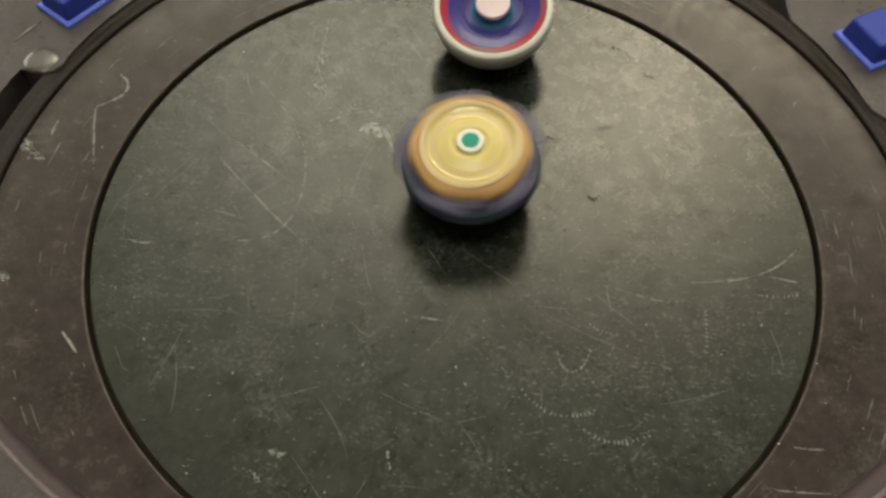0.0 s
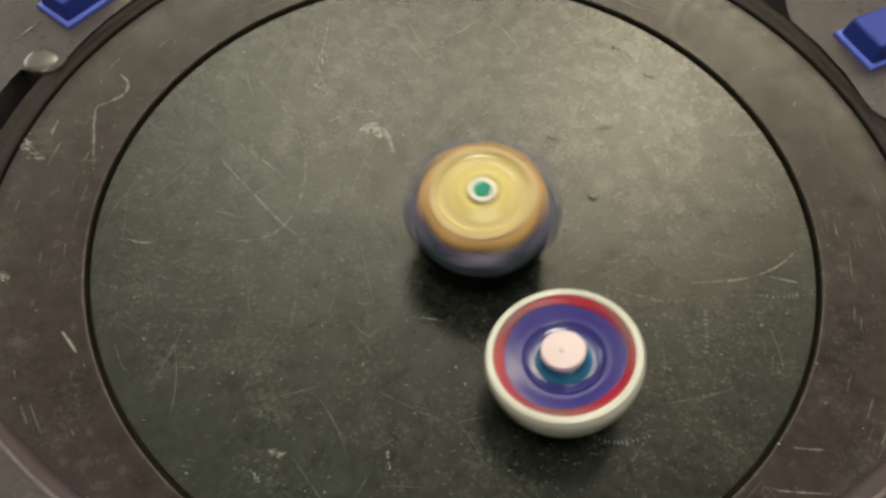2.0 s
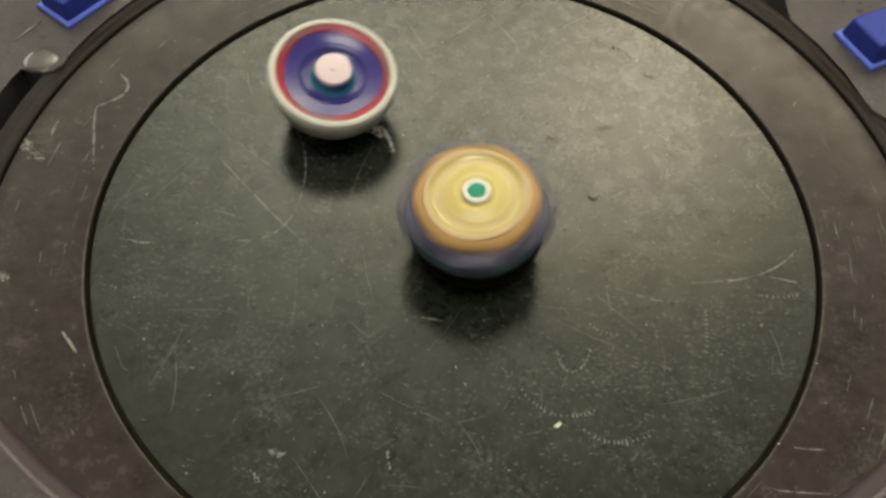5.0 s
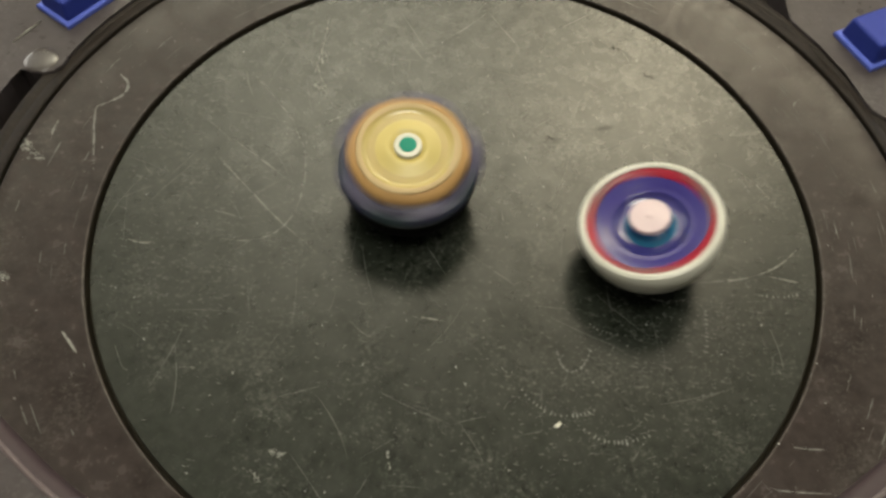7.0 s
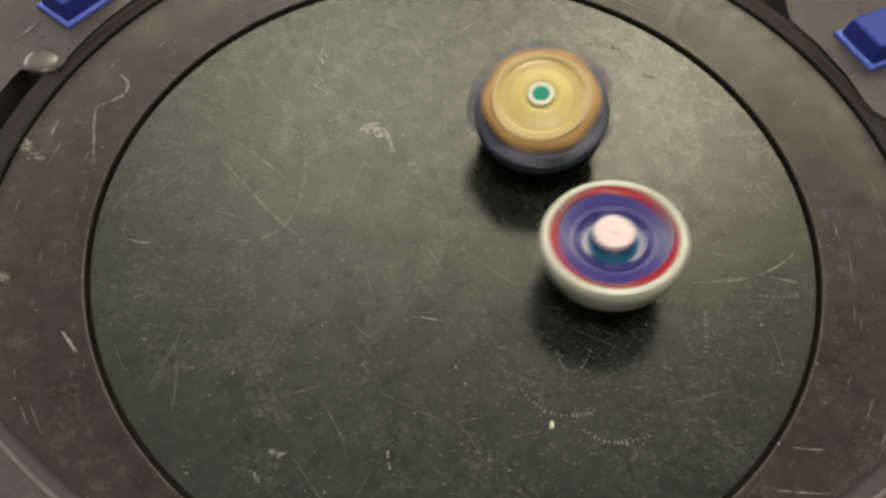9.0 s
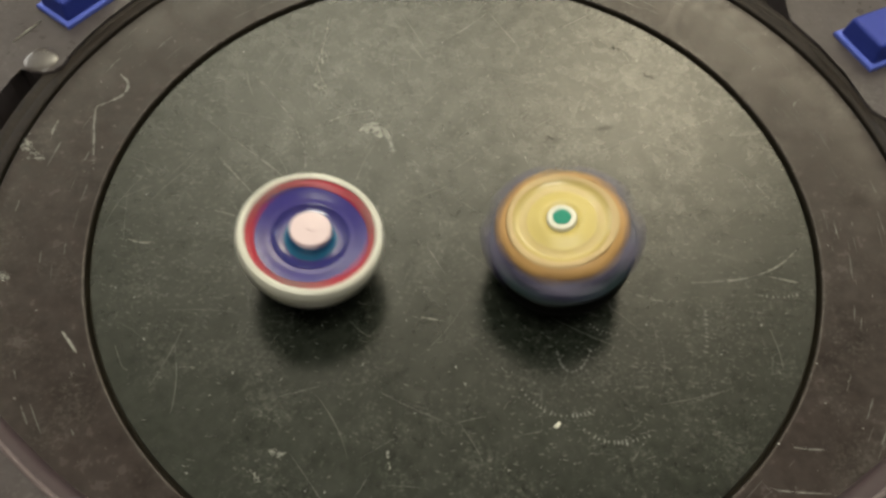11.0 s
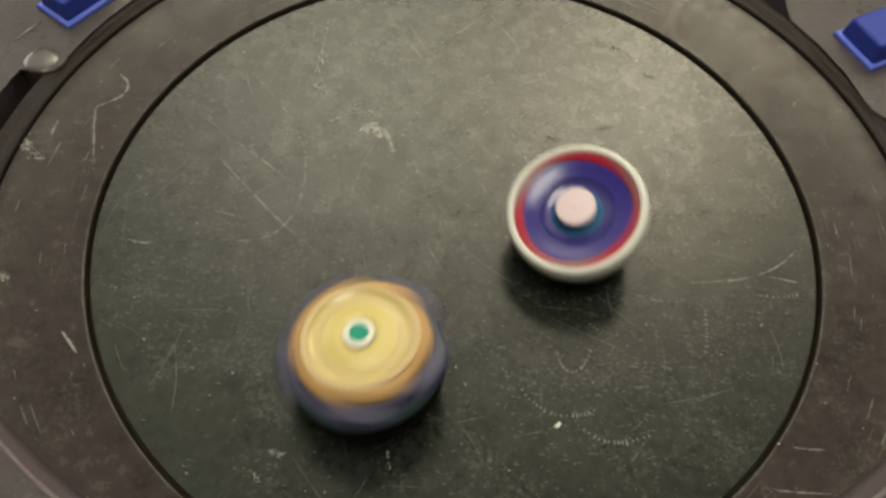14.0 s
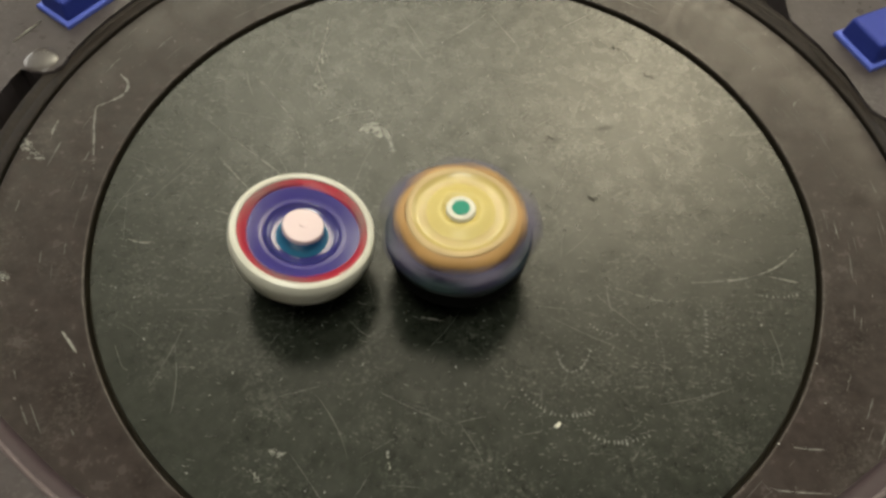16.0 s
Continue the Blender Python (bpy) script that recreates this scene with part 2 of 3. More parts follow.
part("outer_floor", lathe(SLOPE + [(159.6, -10), (125.7, -10)], 160), M_SLOPE, stadium, "dusty brownish ring outside the groove").location = OFF
part("rim_gap", lathe([(159.62, 3.6), (159.9, 2.2), (160.8, 2.2), (161.08, 4.0), (161.08, -6), (159.62, -6)], 160), M_GROOVE, stadium).location = OFF
part("rim", lathe([(161.1, 3.9), (161.6, 4.4), (164.6, 4.55), (164.9, 4.38), (165.5, 4.4), (165.8, 4.65), (168.8, 4.9), (169.6, 4.4), (169.6, -10), (161.1, -10)], 160), M_RIM, stadium, "black plastic outer rim band").location = OFF
part("skirt", lathe([(169.62, -8.0), (225, -8.0), (228, -10), (228, -29.9), (222, -29.9), (222, -12), (169.62, -12)], 160), M_RIM, stadium,
     "black recessed skirt under the corner panels").location = OFF


def rail(edge, shift, half, tall):
    """A rounded bar along plan points, shifted sideways."""
    line = smooth_line(edge, 5)
    bm = bmesh.new()
    rings = []
    for i, (x, y) in enumerate(line):
        x0, y0 = line[max(i - 1, 0)]
        x1, y1 = line[min(i + 1, len(line) - 1)]
        d = math.hypot(x1 - x0, y1 - y0)
        nx, ny = -(y1 - y0) / d, (x1 - x0) / d
        rings.append([bm.verts.new(((x + nx * (shift + half * math.cos(a))) / 1000, (y + ny * (shift + half * math.cos(a))) / 1000, (5.9 + tall * math.sin(a)) / 1000))
                      for a in (k * math.pi / 4 for k in range(8))])
    for a, b in zip(rings, rings[1:]):
        for j in range(8):
            bm.faces.new((a[j], a[(j + 1) % 8], b[(j + 1) % 8], b[j]))
    bm.faces.new(rings[0])
    bm.faces.new(rings[-1][::-1])
    return bm


def sweep(edge, profile):
    """A moulding along plan points; its profile gives the distance outside the edge and the height."""
    line = smooth_line(edge, 6)
    bm = bmesh.new()
    rings = []
    for i, (x, y) in enumerate(line):
        x0, y0 = line[max(i - 1, 0)]
        x1, y1 = line[min(i + 1, len(line) - 1)]
        d = math.hypot(x1 - x0, y1 - y0)
        nx, ny = (y1 - y0) / d, -(x1 - x0) / d
        rings.append([bm.verts.new(((x + nx * o) / 1000, (y + ny * o) / 1000, z / 1000)) for o, z in profile])
    k = len(profile)
    for a, b in zip(rings, rings[1:]):
        for j in range(k):
            bm.faces.new((a[j], a[(j + 1) % k], b[(j + 1) % k], b[j]))
    bm.faces.new(rings[0])
    bm.faces.new(rings[-1][::-1])
    return bm


def outside(edge, d):
    """Plan points moved outwards."""
    out = []
    for i, (x, y) in enumerate(edge):
        x0, y0 = edge[max(i - 1, 0)]
        x1, y1 = edge[min(i + 1, len(edge) - 1)]
        q = math.hypot(x1 - x0, y1 - y0)
        out.append((x + (y1 - y0) / q * d, y - (x1 - x0) / q * d))
    return out


def panel(outline, edge, label, width=4.2):
    p = part("corner_panel", prism(outline, -8.0, 6.0, 0.9), M_SMOKE, stadium, label, smooth=False)
    if not edge:
        return p
    part("lip", sweep(edge, [(-0.3, 2.0), (0.1, 3.4), (0.7, 4.6), (1.7, 5.5), (2.9, 6.0), (width, 6.15), (width, -4.0), (-0.3, -4.0)]), M_LIP, p, "smoky pink moulded edge")
    part("lip_line", sweep(edge, [(width + 0.02, 6.0), (width + 0.25, 6.5), (width + 0.8, 6.8), (width + 1.4, 6.5), (width + 1.7, 6.0), (width + 1.7, 3.0), (width + 0.02, 3.0)]), M_LIPLINE, p,
         "pale ridge along the edge")
    return p


far_l = [(-116, 125), (-132.6, 100.6), (-140.3, 89.3), (-146.7, 78.8), (-149.8, 69.3), (-151.5, 63.2), (-153.9, 60.1), (-157.9, 58.7), (-162.3, 59.1), (-167.2, 61.3)]
panel_fl = panel([(-100, 170)] + far_l + [(-169.7, 55.0), (-170.7, 47.7), (-180, 10), (-225, 10), (-225, 170)], None, "smoky grey plastic corner with round tab")
far_r = [(136.1, 113.1), (135.9, 105.6), (136.5, 100.3), (145.1, 86.4), (152.6, 71.9), (156.5, 55.9), (158.4, 52.3), (161.8, 49.0)]
panel_fr = panel([(136, 170)] + far_r + [(180, 44), (225, 44), (225, 170)], None, "smoky grey plastic corner beside the rim")
near_l = [(-152, -62), (-142, -70.5), (-132, -79), (-121, -88), (-111, -95.6), (-101, -101.8), (-84, -110.5)]
panel_nl = panel([(-225, -40), (-168, -56)] + outside(near_l, 5.6) + [(-60, -124), (-60, -225), (-225, -225)], near_l, "smoky grey plastic corner with pale lip")
near_r = [(84, -111), (100, -103.2), (111, -96), (119.5, -89.8), (128, -83.5), (140, -74.5), (152, -64)]
panel_nr = panel([(60, -126)] + outside(near_r, 7.0) + [(168, -54), (225, -40), (225, -225), (60, -225)], near_r, "smoky grey plastic corner with pale lip", 5.6)


def clip(parent, corner, turn, a, b):
    """A blue block on a paler flange; its corner stands at the plan point, turned by so many degrees."""
    holder = part("flange", prism([(0, 0), (a, 0), (a, b), (0, b)], 0, 2.2, 0.8), M_CLIP_EDGE, parent, "pale blue flange", smooth=False)
    holder.matrix_basis = pose(corner[0] / 1000, corner[1] / 1000, 0.0059, 0, 0, turn)
    bm = prism([(1.4, 1.4), (a - 1.4, 1.4), (a - 1.4, b - 1.4), (1.4, b - 1.4)], 1.9, 10.5, 0)
    for v in bm.verts:
        if v.co.z > 0.009:
            v.co.x += 0.0012 * (1 if v.co.x < a / 2000 else -1)
            v.co.y += 0.0012 * (1 if v.co.y < b / 2000 else -1)
    bmesh.ops.bevel(bm, geom=list(bm.edges), offset=0.0013, segments=3, affect="EDGES", profile=0.5)
    part("block", bm, M_CLIP, parent, "deep blue block", smooth=False).matrix_basis = holder.matrix_basis


clip(panel_fl, (-153.7, 82.0), 53, 24, 20)
clip(panel_fr, (161.4, 72.7), 26, 24, 22.7)

# round clear tab on the far corner panel
part("round_tab", lathe([(0.01, 5.9), (6.5, 5.9), (6.4, 6.2), (5.9, 6.45), (4.6, 6.7), (2.6, 6.85), (0.01, 6.9)], 40), M_TAB, panel_fl, "worn round plastic boss").location = (
    -0.1602, 0.0655, 0)
# highlight on the boss, built as a small white bar
part("tab_glint", rail([(-163.0, 67.5), (-160.5, 69.2), (-157.6, 68.4)], 0.0, 0.45, 0.9), M_HUB, panel_fl, "glint on the boss, made as a white piece")
# the ridge's specular streak is put into its white colour
part("ridge", prism([(-166.0, 86.2), (-169.0, 81.2), (-173.6, 74.2), (-169.6, 80.8)], 5.9, 6.7, 0.2), M_HUB, panel_fl, "raised ridge with its glint coloured white")
# scratches: plan points in millimetres and width
STRONG = [
    ([(-135.3, 45.0), (-134.2, 38.0), (-132.5, 30.4), (-130.9, 23.0)], 0.55),
    ([(-129.9, 62.6), (-126.3, 58.7), (-126.1, 53.6), (-129.3, 49.9), (-135.3, 45.8)], 0.9),
    ([(-53.0, 101.3), (-53.8, 83.1), (-55.8, 69.6)], 0.35),
    ([(-53.8, 83.1), (-51.1, 76.8)], 0.3),
    ([(-78.3, 66.4), (-71.5, 58.6), (-60.4, 44.2)], 0.35),
    ([(-81.6, 34.4), (-71.5, 26.7), (-60.6, 17.7)], 0.45),
    ([(-86.1, 25.8), (-73.5, 12.4), (-62.2, 0.6), (-46.4, -13.3)], 0.3),
    ([(-71.7, 10.7), (-62.2, 0.6)], 0.35),
    ([(-60.0, 40.9), (-55.9, 32.7), (-54.0, 19.6), (-54.8, 6.9)], 0.4),
    ([(-54.8, 6.9), (-57.2, 0.1), (-61.9, -6.1), (-69.9, -9.6), (-79.6, -9.4)], 0.3),
    ([(-52.9, 42.1), (-42.2, 48.8), (-34.3, 51.2)], 0.35),
    ([(-34.3, 51.2), (-31.3, 51.1), (-31.5, 47.7)], 0.35),
    ([(-111.6, -11.3), (-106.5, -12.6), (-102.0, -12.1)], 0.35),
    ([(81.6, -21.3), (95.6, -20.1), (105.2, -17.5), (113.0, -13.3), (120.6, -6.2)], 0.4),
    ([(56.0, -24.1), (64.8, -27.2), (73.8, -28.9), (83.1, -26.8)], 0.25),
    ([(103.6, -79.4), (108.4, -79.9), (113.1, -80.0)], 0.35),
    ([(93.6, -92.2), (100.7, -93.0), (111.8, -93.4)], 0.35),
    ([(-147.1, 37.9), (-147.7, 33.8), (-147.8, 29.5)], 0.5),
    ([(95.8, 31.6), (103.6, 27.7), (110.5, 20.0), (116.6, 8.8)], 0.2),
    ([(96.2, -19.7), (88.6, -20.2)], 0.25),
    ([(-9.5, -37.3), (-2.3, -38.3)], 0.35),
    ([(-84.0, 2.5), (-75.0, -0.1)], 0.25),
    ([(64.3, -51.1), (71.2, -53.9)], 0.25),
    ([(-55.8, 75.9), (-50.2, 59.9)], 0.25),
    ([(107.9, -18.3), (118.3, -20.9)], 0.35),
    ([(-85.6, -58.5), (-79.8, -58.5)], 0.3),
    ([(-153.5, 19.2), (-151.2, 19.8), (-148.8, 19.8)], 0.7),
    ([(-53.0, 89.0), (-54.2, 82.5), (-53.2, 75.0)], 0.8),
    ([(117.0, 76.0), (119.0, 77.4), (121.0, 78.0)], 0.4),
    ([(130.0, 57.0), (131.2, 59.4), (133.0, 61.0)], 0.35),
]
CHAT = [
    ([(-135.3, 44.2), (-132.5, 30.4), (-128.9, 15.1)], 1.0),
    ([(34.7, -47.2), (36.1, -53.2), (39.2, -55.5), (43.1, -53.0), (45.7, -47.5)], 1.1),
    ([(22.7, -61.3), (26.3, -65.9), (33.2, -70.1), (40.5, -70.0), (47.1, -67.6)], 1.4),
    ([(41.2, -74.4), (47.3, -78.1), (54.4, -78.4), (61.8, -76.1)], 1.3),
    ([(84.7, -31.3), (84.0, -40.4), (82.8, -47.8)], 1.3),
    ([(102.6, -25.7), (110.2, -26.3), (118.1, -25.1)], 1.2),
    ([(45.4, -37.2), (48.9, -40.2), (56.1, -42.1)], 1.2),
    ([(102.5, 27.7), (107.9, 16.2)], 0.9),
    ([(80.5, 43.5), (98.7, 52.1)], 0.8),
    ([(-27.0, 41.0), (-24.0, 36.5), (-22.4, 30.5)], 2.4),
]
SMEAR = [
    ([(-35.8, 41.6), (-32.8, 44.6), (-29.3, 44.7), (-24.9, 39.1), (-22.4, 32.0)], 2.0),
    ([(-34.0, 41.8), (-30.5, 42.4), (-27.2, 38.9)], 3.4),
    ([(-123.3, -48.6), (-120.1, -52.0), (-116.9, -55.8)], 0.9),
    ([(-52.2, -85.0), (-48.7, -85.9)], 1.5),
    ([(-57.1, -91.2), (-54.6, -93.7)], 1.2),
    ([(-156.0, 26.6), (-154.2, 23.4)], 3.0),
    ([(-154.0, 23.6), (-148.5, 20.1)], 2.0),
    ([(-54.6, 64.0), (-51.6, 61.3)], 3.0),
    ([(-148.7, -29.2), (-146.6, -30.4)], 2.5),
    ([(-17.7, -83.7), (-16.6, -88.9)], 0.6),
]
DARK = [
    ([(48.7, 13.7), (51.3, 12.8)], 1.6),
    ([(15.2, 86.2), (15.8, 67.4)], 0.8),
    ([(55.5, 46.2), (59.4, 46.9)], 1.6),
    ([(74.9, 74.2), (78.1, 72.4)], 1.5),
    ([(35.5, 41.5), (38.6, 39.7)], 1.2),
    ([(63.7, 88.6), (66.6, 87.8)], 1.2),
    ([(33.0, 98.9), (34.4, 93.8)], 0.9),
    ([(-15.5, -78.2), (-15.9, -86.2)], 1.2),
]
SPECK = [(-110.9, -30.7), (-88.9, -3.6), (-27.2, -55.2), (2.4, -54.9), (-131.0, -72.3), (-35.0, -96.6), (-40.7, -96.5), (-126.4, 36.9), (-112.9, 81.7), (-128.6, 26.8), (-73.4, -67.6), (-77.1, -90.3), (-75.9, -92.5), (-41.5, -41.7), (20.2, -56.3), (5.4, -60.7), (132.3, 33.1), (125.9, -72.9), (116.6, -51.5), (99.5, -78.4), (64.7, -37.7), (79.4, 33.9), (-97.7, -49.2), (-52.4, -61.3), (-67.7, -59.7), (-4.1, 43.7)]


def ribbon(bm, pts, width, lift=0.06, jitter=0.25, taper=True):
    """A thin worn strip that lies on the stadium's surface along plan points."""
    prev = None
    n = len(pts)
    for i, (x, y) in enumerate(pts):
        x0, y0 = pts[max(i - 1, 0)]
        x1, y1 = pts[min(i + 1, n - 1)]
        d = math.hypot(x1 - x0, y1 - y0) or 1
        w = width * (1 + random.uniform(-jitter, jitter)) / 2
        if taper:
            w *= 0.25 + 0.75 * math.sin(math.pi * (i + 0.5) / n)
        px, py = -(y1 - y0) / d * w, (x1 - x0) / d * w
        pair = [bm.verts.new((a / 1000, b / 1000, (height(a, b) + lift) / 1000)) for a, b in ((x + px, y + py), (x - px, y - py))]
        if prev:
            bm.faces.new((prev[0], prev[1], pair[1], pair[0]))
        prev = pair


def flake(bm, x, y, size, lift=0.05):
    a = random.uniform(0, 6.28)
    ring = []
    for k in range(5):
        q = a + k * 1.257
        r = size * random.uniform(0.5, 1.1)
        px, py = x + r * math.cos(q), y + r * math.sin(q)
        ring.append(bm.verts.new((px / 1000, py / 1000, (height(px, py) + lift) / 1000)))
    bm.faces.new(ring)


def blotch(bm, pts, width, lift, grains):
    """A rubbed mark: many small flakes scattered along a line."""
    line = smooth_line(pts, 8)
    for _ in range(grains):
        x, y = random.choice(line)
        flake(bm, x + random.gauss(0, width * 0.33), y + random.gauss(0, width * 0.33), random.uniform(0.12, 0.34), lift)


for pts, width in STRONG:
    bm = bmesh.new()
    line = smooth_line(pts, 8)
    ribbon(bm, line, width * 1.25, 0.06, 0.5)
    for x, y in line[::2]:
        flake(bm, x + random.gauss(0, 0.5), y + random.gauss(0, 0.5), random.uniform(0.1, 0.25))
    part("scratch", bm, M_GOUGE if math.hypot(*pts[0]) > 126 or width > 0.6 else M_SCRATCH, stadium)
for pts, width in CHAT:
    bm = bmesh.new()
    line = smooth_line(pts, 12)
    gap, pitch = 0.0, 1.3
    if width == 1.1:
        ribbon(bm, line, width * 0.16, 0.04, 0.6)
    for (x0, y0), (x1, y1) in zip(line, line[1:]):
        d = math.hypot(x1 - x0, y1 - y0)
        gap += d
        if gap > pitch:
            gap, pitch = 0.0, random.uniform(0.9, 1.7)
            k = width / 2 / max(d, 1e-6) * random.uniform(0.4, 1.1)
            ribbon(bm, [(x0 - (y1 - y0) * k, y0 + (x1 - x0) * k), (x0, y0), (x0 + (y1 - y0) * k, y0 - (x1 - x0) * k)], random.uniform(0.25, 0.55))
    part("chatter_mark", bm, M_CHAT, stadium)
for pts, width in SMEAR:
    bm = bmesh.new()
    if len(pts) == 2:
        blotch(bm, pts, width, 0.05, int(40 * width))
    else:
        ribbon(bm, smooth_line(pts, 6), width, 0.05, 0.12)
    part("smear", bm, M_SMEAR, stadium)
for pts, width in DARK:
    bm = bmesh.new()
    blotch(bm, pts, width, 0.04, int(34 * width))
    part("smudge", bm, M_SMUDGE, stadium)

# fine wear that nobody could count
bm = bmesh.new()
for _ in range(170):
    r, a = 121 * math.sqrt(random.random()), random.uniform(0, 6.283)
    x, y = r * math.cos(a), r * math.sin(a)
    turn, bend, length = random.uniform(0, 6.283), random.gauss(0, 0.03), random.choice((4, 6, 9, 14, 24))
    pts = []
    for k in range(9):
        pts.append((x, y))
        turn += bend
        x, y = x + math.cos(turn) * length / 8, y + math.sin(turn) * length / 8
        if math.hypot(x, y) > 122:
            break
    if len(pts) > 3:
        ribbon(bm, pts, random.uniform(0.08, 0.2), 0.03, 0.6)
for cx, cy, spread, count in ((62, -50, 22, 700), (-60, 15, 26, 450), (-80, -20, 22, 380), (45, -75, 26, 420), (60, 40, 30, 300), (-20, -80, 40, 420), (90, -20, 16, 260), (95, -45, 14, 240), (-72, 5, 26, 420), (-95, -30, 13, 220), (0, 0, 75, 520)):
    for _ in range(count):
        x, y = random.gauss(cx, spread), random.gauss(cy, spread * 0.8)
        if math.hypot(x, y) < 121:
            if random.random() < 0.4:
                a = random.uniform(-0.5, 0.5)
                d = random.uniform(0.25, 0.9)
                ribbon(bm, [(x, y), (x + math.cos(a) * d, y + math.sin(a) * d), (x + 2 * math.cos(a) * d, y + 1.6 * math.sin(a) * d)], random.uniform(0.12, 0.28), 0.03)
            else:
                flake(bm, x, y, random.uniform(0.08, 0.26), 0.03)
for _ in range(260):
    r, a = random.uniform(128, 158), random.uniform(0, 6.283)
    x, y = r * math.cos(a), r * math.sin(a)
    flake(bm, x, y, random.uniform(0.1, 0.3), 0.06)
for _ in range(150):
    r, a, span = random.uniform(128, 157.5), random.uniform(0, 6.283), random.uniform(0.01, 0.08)
    ribbon(bm, [(r * math.cos(a + span * k / 6), r * math.sin(a + span * k / 6)) for k in range(7)], random.uniform(0.12, 0.35), 0.05, 0.6)
tagged(part("scuffing", bm, M_FAINT, stadium), kind="stuff")
bm = bmesh.new()
for x, y in SPECK:
    flake(bm, x, y, random.uniform(0.24, 0.40), 0.07)
for _ in range(170):
    r, a = 158 * math.sqrt(random.random()), random.uniform(0, 6.283)
    x, y = r * math.cos(a), r * math.sin(a)
    if not 122 < r < 128:
        flake(bm, x, y, random.uniform(0.12, 0.3), 0.07)
tagged(part("dust", bm, M_DUST, stadium), kind="stuff")
# ---- tops ----


def teeth(name, count, arc, profile, segs, mat, top, label):
    """Alike pieces round the axis, each a part on one shared mesh."""
    first = part(name, profile if segs == 0 else lathe(profile, segs, 0, arc), mat, top, label)
    for i in range(1, count):
        ob = new(name, first.data)
        ob.parent = top
        ob.matrix_basis = pose(0, 0, 0, 0, 0, 360 * i / count)


def blade_bm(arc, r0, r1, z0, z1, segs=12):
    """A curved tooth that swells from the ring r0 out to r1 and back, with a rounded edge."""
    bm = bmesh.new()
    rings = []
    for i in range(segs + 1):
        u = i / segs
        a = radians(arc * u)
        r = r0 + (r1 - r0) * math.sin(math.pi * min(u * 0.8 + 0.02, 1)) ** 0.8 * (1 if u < 0.6 else max(0.0, 1 - (u - 0.6) / 0.42))
        rings.append([bm.verts.new((q * math.cos(a) / 1000, q * math.sin(a) / 1000, z / 1000))
                      for q, z in ((r0 - 2, z0), (r - 0.8, z0 + 0.2), (r, z0 + 1.4), (r, z1 - 2.0), (r - 1.2, z1 - 0.5), (r0 - 2, z1))])
    for a, b in zip(rings, rings[1:]):
        for j in range(6):
            bm.faces.new((a[j], a[(j + 1) % 6], b[(j + 1) % 6], b[j]))
    bm.faces.new(rings[0])
    bm.faces.new(rings[-1][::-1])
    return bm


def make_blue_top():
    top = tagged(new("spinning_top"), "spinning ivory top with red ring and blue centre", "spinning top", "battling tops")
    top.scale = (0.94, 0.94, 0.98)
    # flare widened so its black stands in for shade under the body
    part("tip", lathe([(0.01, 0), (1.6, 0.15), (2.6, 0.8), (3.4, 2.6), (10, 4.2), (15.5, 5.6), (18.6, 6.6), (19.5, 7.6), (19.4, 8.6), (18.7, 9.6), (0.01, 9.6)], 48), M_DRIVER, top, "black driver tip")
    part("body", lathe([(10, 9.62), (18.0, 9.62), (20.0, 10.8), (22.4, 13.6), (24.1, 17.6), (24.9, 21.4), (24.8, 24.2), (24.0, 25.8), (22.8, 26.3), (21.9, 25.9),
                        (21.6, 24), (10, 20)], 96), M_WHITE, top, "ivory white bowl-shaped body")
    part("ring", lathe([(21.55, 23.5), (21.75, 25.5), (20.6, 25.4), (19.0, 24.6), (18.4, 22.5)], 96, lobes=3, swell=0.6, band=(18.2, 19.5)), M_RED, top, "red ring")
    teeth("ring_inlay", 3, 40, [(21.5, 25.3), (21.6, 25.7), (20.5, 25.65), (19.2, 25.05), (19.2, 24.4)], 8, M_DULL, top, "dull inlay")
    part("face", lathe([(19.6, 22.4), (19.6, 24.5), (18.0, 24.3), (15.4, 23.55), (13.9, 23.25), (13.2, 23.25), (12.94, 23.1), (12.92, 20)], 96), M_BLUE, top,
         "glossy violet blue dished face")
    part("trough", lathe([(12.9, 20), (12.9, 23.2), (12.5, 22.75), (12.1, 22.40), (11.6, 22.08), (11.0, 21.82), (10.2, 21.62), (9.2, 21.55), (8.4, 21.60), (7.0, 21.8), (7, 19)], 96), M_TROUGH, top, "glossy lavender trough round the collar")
    part("collar", lathe([(6.0, 21), (8.9, 21.75), (7.8, 22.4), (7.2, 23.6), (7.1, 25.9), (6.4, 26.1), (5.8, 26.1), (5.8, 21)], 64), M_TEAL, top, "dark teal collar")
    part("cap", lathe([(0.01, 25.6), (6.7, 25.6), (7.0, 26.0), (6.95, 27.3), (6.6, 27.65), (4.0, 27.85), (0.01, 27.95)], 64), M_CAP, top, "pinkish white cap")
    part("cap_dot", lathe([(0.01, 27.9), (1.3, 27.85), (1.2, 28.15), (0.01, 28.25)], 24), M_CAP, top, "small pinkish raised dot")
    return top


